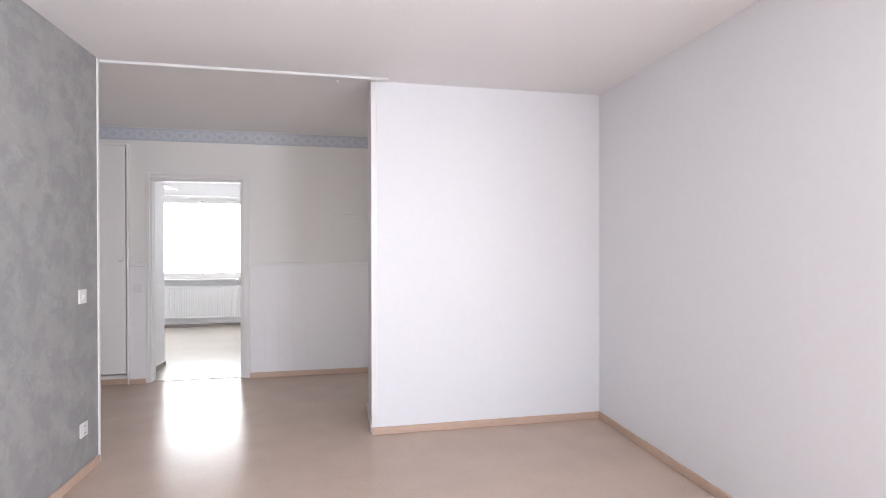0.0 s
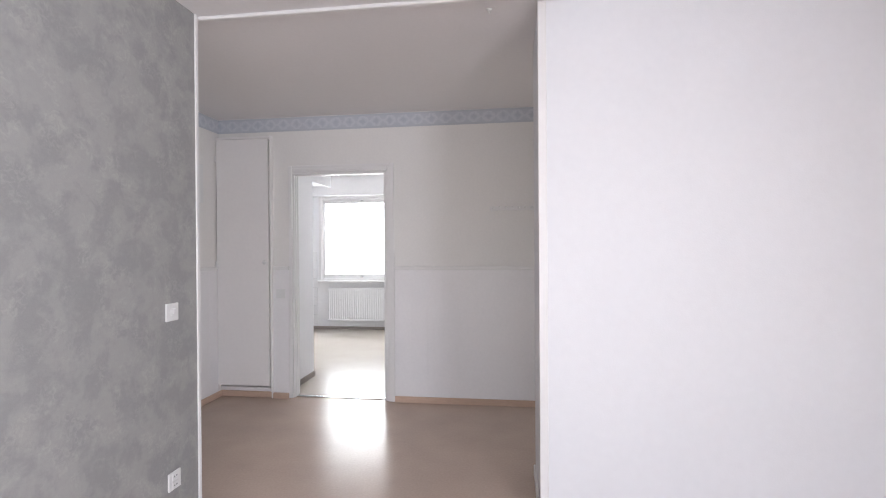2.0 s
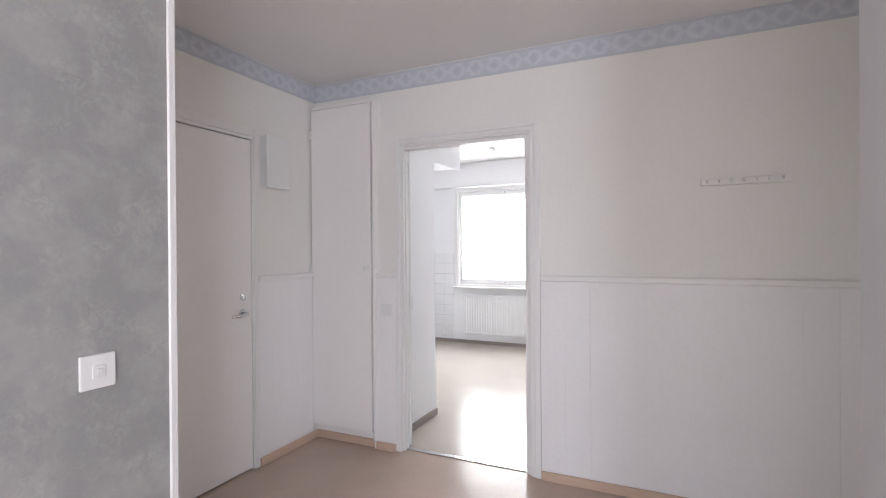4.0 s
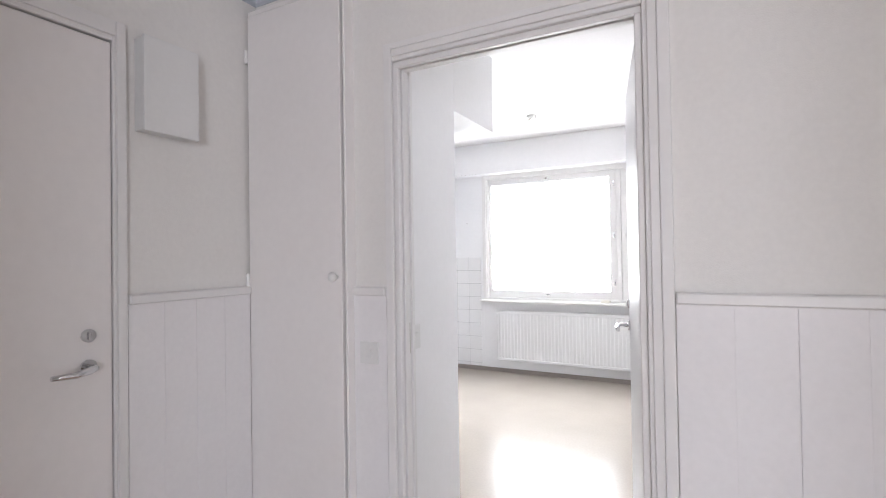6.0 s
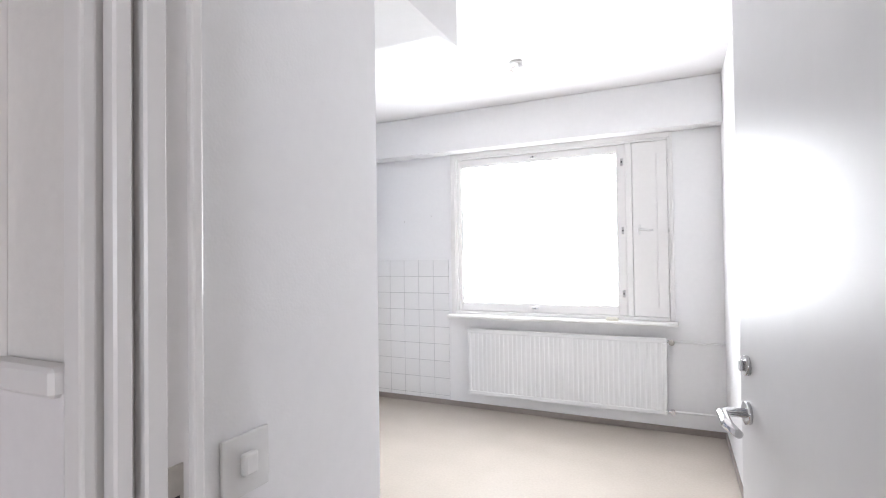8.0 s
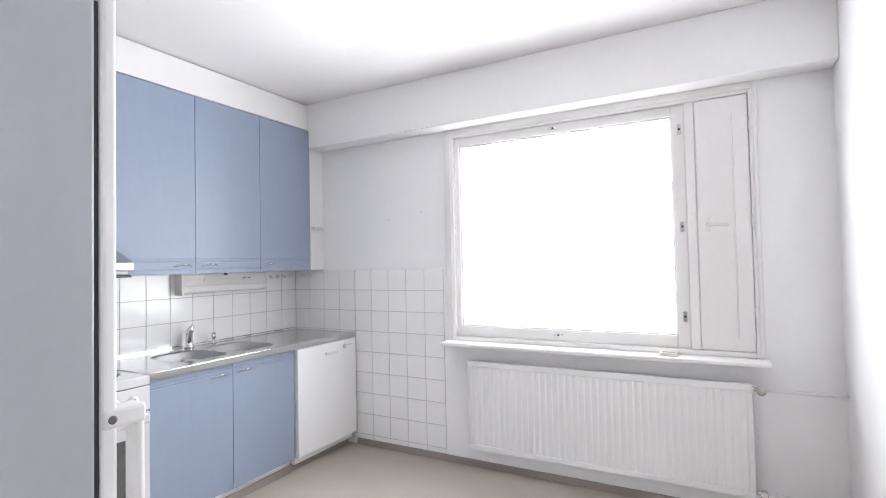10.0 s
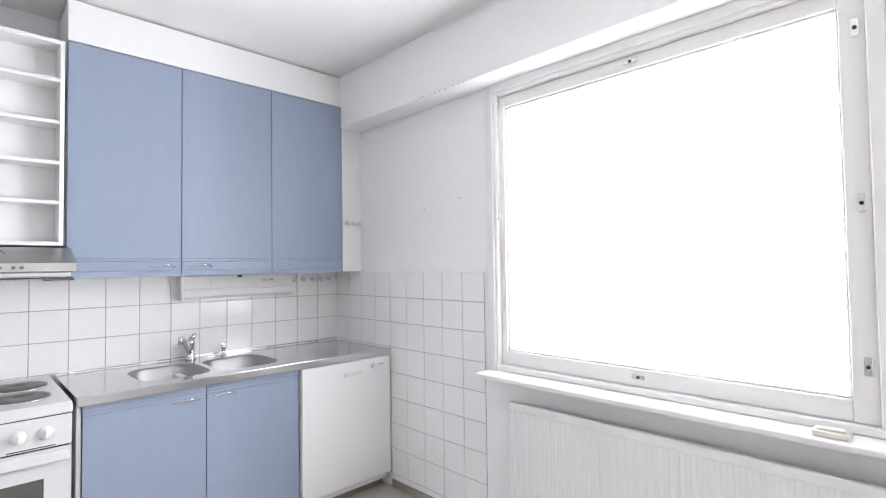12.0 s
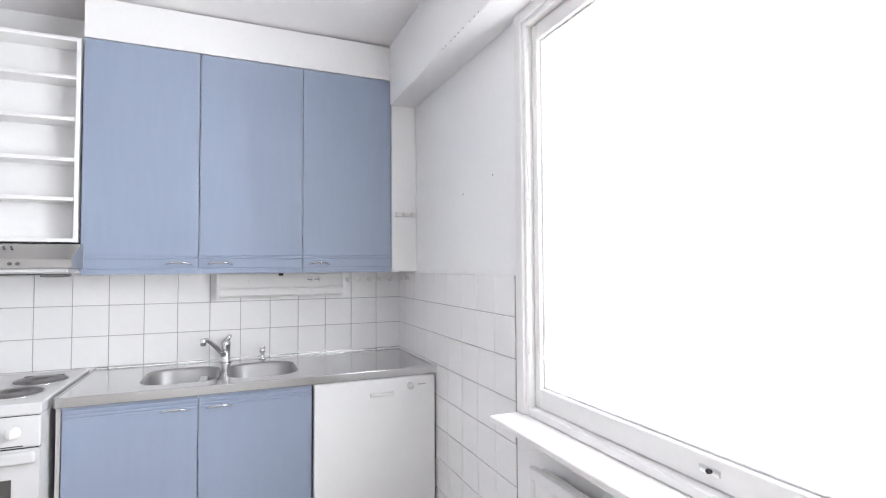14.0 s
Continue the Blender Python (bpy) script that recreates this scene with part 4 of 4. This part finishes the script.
def base_cabinet(y0, y1, h0, h1):
    c = thing("base_cabinet", (-3.95, (y0 + y1) / 2, 0), "base cabinet with a blue door and bowed handle", "base cabinet", "blue base cabinets")
    part("body", boxes(((XKL, y0, 0.09), (XB - 0.045, y0 + 0.016, 0.79)), ((XKL, y1 - 0.016, 0.09), (XB - 0.045, y1, 0.79)), ((XKL, y0 + 0.016, 0.09), (XB - 0.02, y1 - 0.016, 0.106)),
                       ((XKL, y0 + 0.016, 0.106), (XKL + 0.01, y1 - 0.016, 0.79)), ((XB - 0.05, y0 + 0.016, 0.77), (XB - 0.021, y1 - 0.016, 0.79))), M_CAB, c)
    part("plinth", box((XB - 0.07, y0, 0.0), (XB - 0.05, y1, 0.09)), M_CAB, c)
    part("plinth_strip", box((XB - 0.05, y0, 0.0), (XB - 0.042, y1, 0.05), 0.002), M_KBASE, c, "grey-brown plastic skirting")
    d = blue_front((y0 + 0.002, 0.098), (y1 - 0.002, 0.796), 0.019, (0.783, 0.766, 0.752), c, XB)
    handle(h0, h1, XB, 0.744, d)


base_cabinet(7.712, 8.186, 8.048, 8.152)
base_cabinet(8.186, 8.655, 8.220, 8.318)
part("strip", box((XKL, 7.694, 0.0), (XB - 0.004, 7.709, 0.797)), M_EDGE, thing("base_end_panel", (-3.95, 7.70, 0), "grey end panel between cooker and base cabinets", "end panel"))

# dishwasher
dw = thing("dishwasher", (-3.95, 8.96, 0), "white dishwasher under the steel worktop", "dishwasher")
DX, DY0, DY1 = -3.655, 8.661, 9.250
part("body", box((XKL + 0.03, DY0 + 0.004, 0.05), (DX - 0.045, DY1 - 0.003, 0.795), 0.003), M_LACQUER, dw)
part("base", box((XKL + 0.1, DY0 + 0.006, 0.0), (DX - 0.09, DY1 - 0.004, 0.05)), M_LACQUER, dw)
part("skirting", box((DX - 0.09, DY0 + 0.006, 0.0), (DX - 0.082, DY1 - 0.004, 0.05)), M_KBASE, dw)
ddoor = part("door", box((DX - 0.044, DY0, 0.098), (DX, DY1, 0.797), 0.006, 3), M_LACQUER, dw)
part("grip", box((DX, 8.918, 0.717), (DX + 0.014, 9.036, 0.735), 0.005, 3), M_PLASTIC, ddoor, "white moulded grip")
part("dial", lathe([(0.017, 0.0), (0.016, 0.008), (0.012, 0.014), (0.001, 0.015)], (DX, 9.122, 0.752), "x", 20), M_PLASTIC, ddoor)
part("dial_mark", box((DX + 0.014, 9.119, 0.752), (DX + 0.0165, 9.125, 0.772), 0.001), M_PLASTIC, ddoor)
part("badge", box((DX, 9.160, 0.753), (DX + 0.0008, 9.200, 0.759)), M_HOOD, ddoor)

# steel worktop with two pressed bowls
WT = 0.836


def rounded_rect(x0, x1, y0, y1, r, n=8):
    pts = []
    for cx, cy, a in ((x1 - r, y1 - r, 0), (x0 + r, y1 - r, 90), (x0 + r, y0 + r, 180), (x1 - r, y0 + r, 270)):
        for i in range(n + 1):
            t = radians(a + 90 * i / n)
            pts.append((cx + r * math.cos(t), cy + r * math.sin(t)))
    return pts


CXB, CXF, CY0, CY1 = XKL, -3.662, 7.694, 9.266
bowls = [(-4.135, -3.765, 7.945, 8.262), (-4.135, -3.765, 8.292, 8.612)]
counter = thing("worktop", (-3.97, 8.5, 0.8), "stainless steel worktop with two pressed sink bowls", "worktop")
top = bmesh.new()
outer = [top.verts.new((x, y, WT)) for x, y in ((CXB, CY0), (CXF, CY0), (CXF, CY1), (CXB, CY1))]
oe = [top.edges.new((outer[i], outer[(i + 1) % 4])) for i in range(4)]
rings = []
for bx in bowls:
    vs = [top.verts.new((x, y, WT)) for x, y in rounded_rect(*bx, 0.10)]
    rings.append((bx, vs))
    oe += [top.edges.new((vs[i], vs[(i + 1) % len(vs)])) for i in range(len(vs))]
bmesh.ops.triangle_fill(top, use_beauty=True, use_dissolve=False, edges=oe)
inside = []
for f in top.faces:
    c = f.calc_center_median()
    for x0, x1, y0, y1 in bowls:
        if x0 < c.x < x1 and y0 < c.y < y1:
            on = [any(v in vs for v in f.verts) and all(v in vs for v in f.verts) for _, vs in rings]
            if any(on):
                inside.append(f)
                break
bmesh.ops.delete(top, geom=inside, context="FACES_ONLY")
for bx, vs in rings:
    x0, x1, y0, y1 = bx
    bowl = bmesh.new()
    prev = [bowl.verts.new((x, y, WT)) for x, y in rounded_rect(*bx, 0.10)]
    for inset, depth, r in ((0.006, -0.003, 0.095), (0.012, -0.012, 0.09), (0.022, -0.10, 0.085), (0.034, -0.128, 0.075), (0.055, -0.140, 0.06), (0.12, -0.144, 0.03)):
        ring = [bowl.verts.new((x, y, WT + depth)) for x, y in rounded_rect(x0 + inset, x1 - inset, y0 + inset, y1 - inset, r)]
        for i in range(len(ring)):
            bowl.faces.new((prev[i], prev[(i + 1) % len(ring)], ring[(i + 1) % len(ring)], ring[i])).smooth = True
        prev = ring
    bowl.faces.new(prev)
    for f in bowl.faces:
        f.smooth = True
    bmesh.ops.recalc_face_normals(bowl, faces=bowl.faces)
    part("bowl", bowl, M_BOWL, counter, "matt pressed steel sink bowl")
bmesh.ops.recalc_face_normals(top, faces=top.faces)
part("top_sheet", top, M_STEEL, counter)
part("front_edge", box((CXF - 0.004, CY0, WT - 0.036), (CXF + 0.004, CY1, WT + 0.003), 0.003, 2), M_STEEL, counter)
part("back_upstand", box((CXB + 0.0005, CY0, WT), (CXB + 0.008, CY1, WT + 0.012), 0.003, 2), M_STEEL, counter)
part("side_edge", box((CXB, CY0 - 0.003, WT - 0.036), (CXF, CY0 + 0.003, WT + 0.004), 0.002), M_STEEL, counter)
for y0, y1 in ((CY0 + 0.004, 7.93), (8.63, CY1)):
    part("core", box((CXB + 0.01, y0, WT - 0.034), (CXF - 0.006, y1, WT - 0.003)), M_CAB, counter)
for bx in bowls:
    part("drain", lathe([(0.032, 0.002), (0.03, 0.004), (0.012, 0.002), (0.001, 0.002)], ((bx[0] + bx[1]) / 2, (bx[2] + bx[3]) / 2, WT - 0.144), "z", 18), M_CHROME, counter)

# mixer tap and appliance valve
tap = thing("mixer_tap", (-4.215, 8.284, WT), "chrome single-lever kitchen mixer tap", "tap")
part("body", lathe([(0.028, 0.0), (0.028, 0.008), (0.023, 0.014), (0.023, 0.085), (0.025, 0.09), (0.024, 0.105), (0.012, 0.116), (0.001, 0.117)], (-4.215, 8.284, WT), "z", 22), M_CHROME, tap)
SPX, SPY = 0.858, -0.513
part("spout", tube([(-4.215 + SPX * a, 8.284 + SPY * a, WT + b) for a, b in ((0.015, 0.042), (0.07, 0.080), (0.135, 0.123), (0.17, 0.140), (0.19, 0.142))],
     [0.014, 0.013, 0.0115, 0.011, 0.0105], 14), M_CHROME, tap)
part("nozzle", lathe([(0.010, 0.012), (0.0135, 0.008), (0.0135, -0.022), (0.010, -0.024), (0.001, -0.022)], (-4.215 + SPX * 0.195, 8.284 + SPY * 0.195, WT + 0.138), "z", 16), M_CHROME, tap)
part("lever", tube([(-4.215, 8.284, WT + 0.105), (-4.210, 8.293, WT + 0.122), (-4.202, 8.306, WT + 0.142)], [0.017, 0.013, 0.009], 12), M_CHROME, tap)
valve = thing("appliance_valve", (-4.225, 8.467, WT), "small chrome dishwasher valve behind the sink", "valve")
part("stem", lathe([(0.019, 0.0), (0.018, 0.006), (0.010, 0.010), (0.010, 0.035), (0.015, 0.038), (0.015, 0.055), (0.006, 0.06)], (-4.225, 8.467, WT), "z", 16), M_CHROME, valve)
part("grip", box((-4.231, 8.452, WT + 0.058), (-4.219, 8.482, WT + 0.072), 0.004, 2), M_CHROME, valve)

# lamp box with sockets under the wall cabinets
lamp = thing("cabinet_light", (-4.24, 8.56, 1.17), "white under-cabinet lamp box with a double socket", "cabinet light")
LX = -4.222
part("housing", box((XKL + 0.004, 8.245, 1.225), (LX, 8.905, 1.300), 0.003), M_PLASTIC, lamp)
part("cover", extruded([(XKL + 0.01, 1.172), (LX - 0.012, 1.172), (LX + 0.010, 1.185), (LX + 0.012, 1.215), (LX + 0.004, 1.225), (XKL + 0.01, 1.225)], 1, 8.248, 8.902), M_PLASTIC, lamp, "white lamp cover")
part("end_cap", box((XKL + 0.004, 8.232, 1.168), (LX + 0.016, 8.247, 1.302), 0.003), M_PLASTIC, lamp)
part("pull_switch", box((LX, 8.395, 1.250), (LX + 0.008, 8.405, 1.272), 0.002), M_PLASTIC, lamp)
part("wire_clip", box((LX, 8.548, 1.288), (LX + 0.012, 8.572, 1.302), 0.002), M_DARK, lamp)
for y in (8.715, 8.757):
    s = part("socket", lathe([(0.020, 0.0), (0.020, 0.003), (0.017, 0.003), (0.016, 0.001), (0.001, 0.001)], (LX, y, 1.265), "x", 18), M_PLASTIC, lamp)
    for q in (-1, 1):
        part("hole", tube([(LX + 0.001, y + q * 0.007, 1.265), (LX + 0.0025, y + q * 0.007, 1.265)], 0.004, 8), M_DARK, s)

# towel hooks on the tiles
for i, (axis, q) in enumerate((("x", 8.945), ("x", 9.01), ("x", 9.075), ("x", 9.14), ("x", 9.205), ("y", -4.18), ("y", -4.10))):
    p = (XKL + 0.008, q, 1.262) if axis == "x" else (q, YW - 0.008, 1.262)
    out = Vector((1, 0, 0)) if axis == "x" else Vector((0, -1, 0))
    h = thing("towel_hook", p, "small clear plastic hook stuck on the wall tiles", "hook", "towel hooks on the tiles")
    part("pad", lathe([(0.016, 0.0), (0.015, 0.003 if axis == "x" else -0.003), (0.004, 0.006 if axis == "x" else -0.006)], p, axis, 14), M_PLASTIC, h)
    c = Vector(p)
    part("prong", tube([c + out * 0.003, c + out * 0.018 + Vector((0, 0, -0.012)), c + out * 0.026 + Vector((0, 0, 0.0))], 0.003, 6), M_PLASTIC, h)

# screw holes left in the wall
for x, z in ((-3.35, 1.66), (-3.07, 1.70)):
    solid("wall_plug", lathe([(0.004, 0.0), (0.004, -0.0015), (0.001, -0.0018)], (x, YW + 0.0005, z), "y", 8), M_KBASE, "small dark screw hole in the white wall", "screw hole")


chips = bmesh.new()
for k in range(9):
    x = -3.22 + k * 0.042 + random.uniform(-0.012, 0.012)
    add_box(chips, (x, YW - 0.1557, 2.240), (x + random.uniform(0.004, 0.010), YW - 0.150, 2.240 + random.uniform(0.002, 0.004)))
solid("paint_chips", chips, M_CHIP, "small grey paint chips along the beam edge", "paint chips", "stuff")

# ---- wall tiles ----
TP, TG, TD = 0.1525, 0.003, 0.006


def tile_mesh(name, normal):
    h = TP / 2 - TG / 2
    if normal == "x":
        bm = box((0, -h, -h), (TD, h, h), 0.0016)
    else:
        bm = box((-h, -TD, -h), (h, 0, h), 0.0016)
    return mesh_of(name, bm, M_TILE)


def lay(mesh, wall, centres):
    for c in centres:
        t = new("tile", mesh)
        t.parent = wall
        t.location = c
        t.rotation_euler = (random.uniform(-0.004, 0.004) if mesh is TILE_Y else 0, random.uniform(-0.004, 0.004) if mesh is TILE_X else 0, random.uniform(-0.005, 0.005))


TILE_X, TILE_Y = tile_mesh("tile_a", "x"), tile_mesh("tile_b", "y")
TILE_CUT = mesh_of("tile_c", box((-TP / 2 + TG / 2, -TD, -0.016), (TP / 2 - TG / 2, 0, 0.016), 0.0016), M_TILE)
Z_TOP = 1.302
part("grout", boxes(((XKL, 6.4, 0.69), (XKL + 0.004, YW, Z_TOP - 0.002))), M_GROUT, wall_kl)
lay(TILE_X, wall_kl, [(XKL + 0.002, 9.270 - TP * (i + 0.5), Z_TOP - TP * (k + 0.5)) for i in range(18) for k in range(4)])
part("grout", boxes(((XKL + 0.004, YW - 0.004, 0.046), (-2.9035, YW, Z_TOP - 0.002))), M_GROUT, wall_kw)
lay(TILE_Y, wall_kw, [(-4.274 + TP * (i + 0.5), YW - 0.002, Z_TOP - TP * (k + 0.5)) for i in range(9) for k in range(8)])
lay(TILE_CUT, wall_kw, [(-4.274 + TP * (i + 0.5), YW - 0.002, Z_TOP - TP * 8 - TG / 2 - 0.016) for i in range(9)])
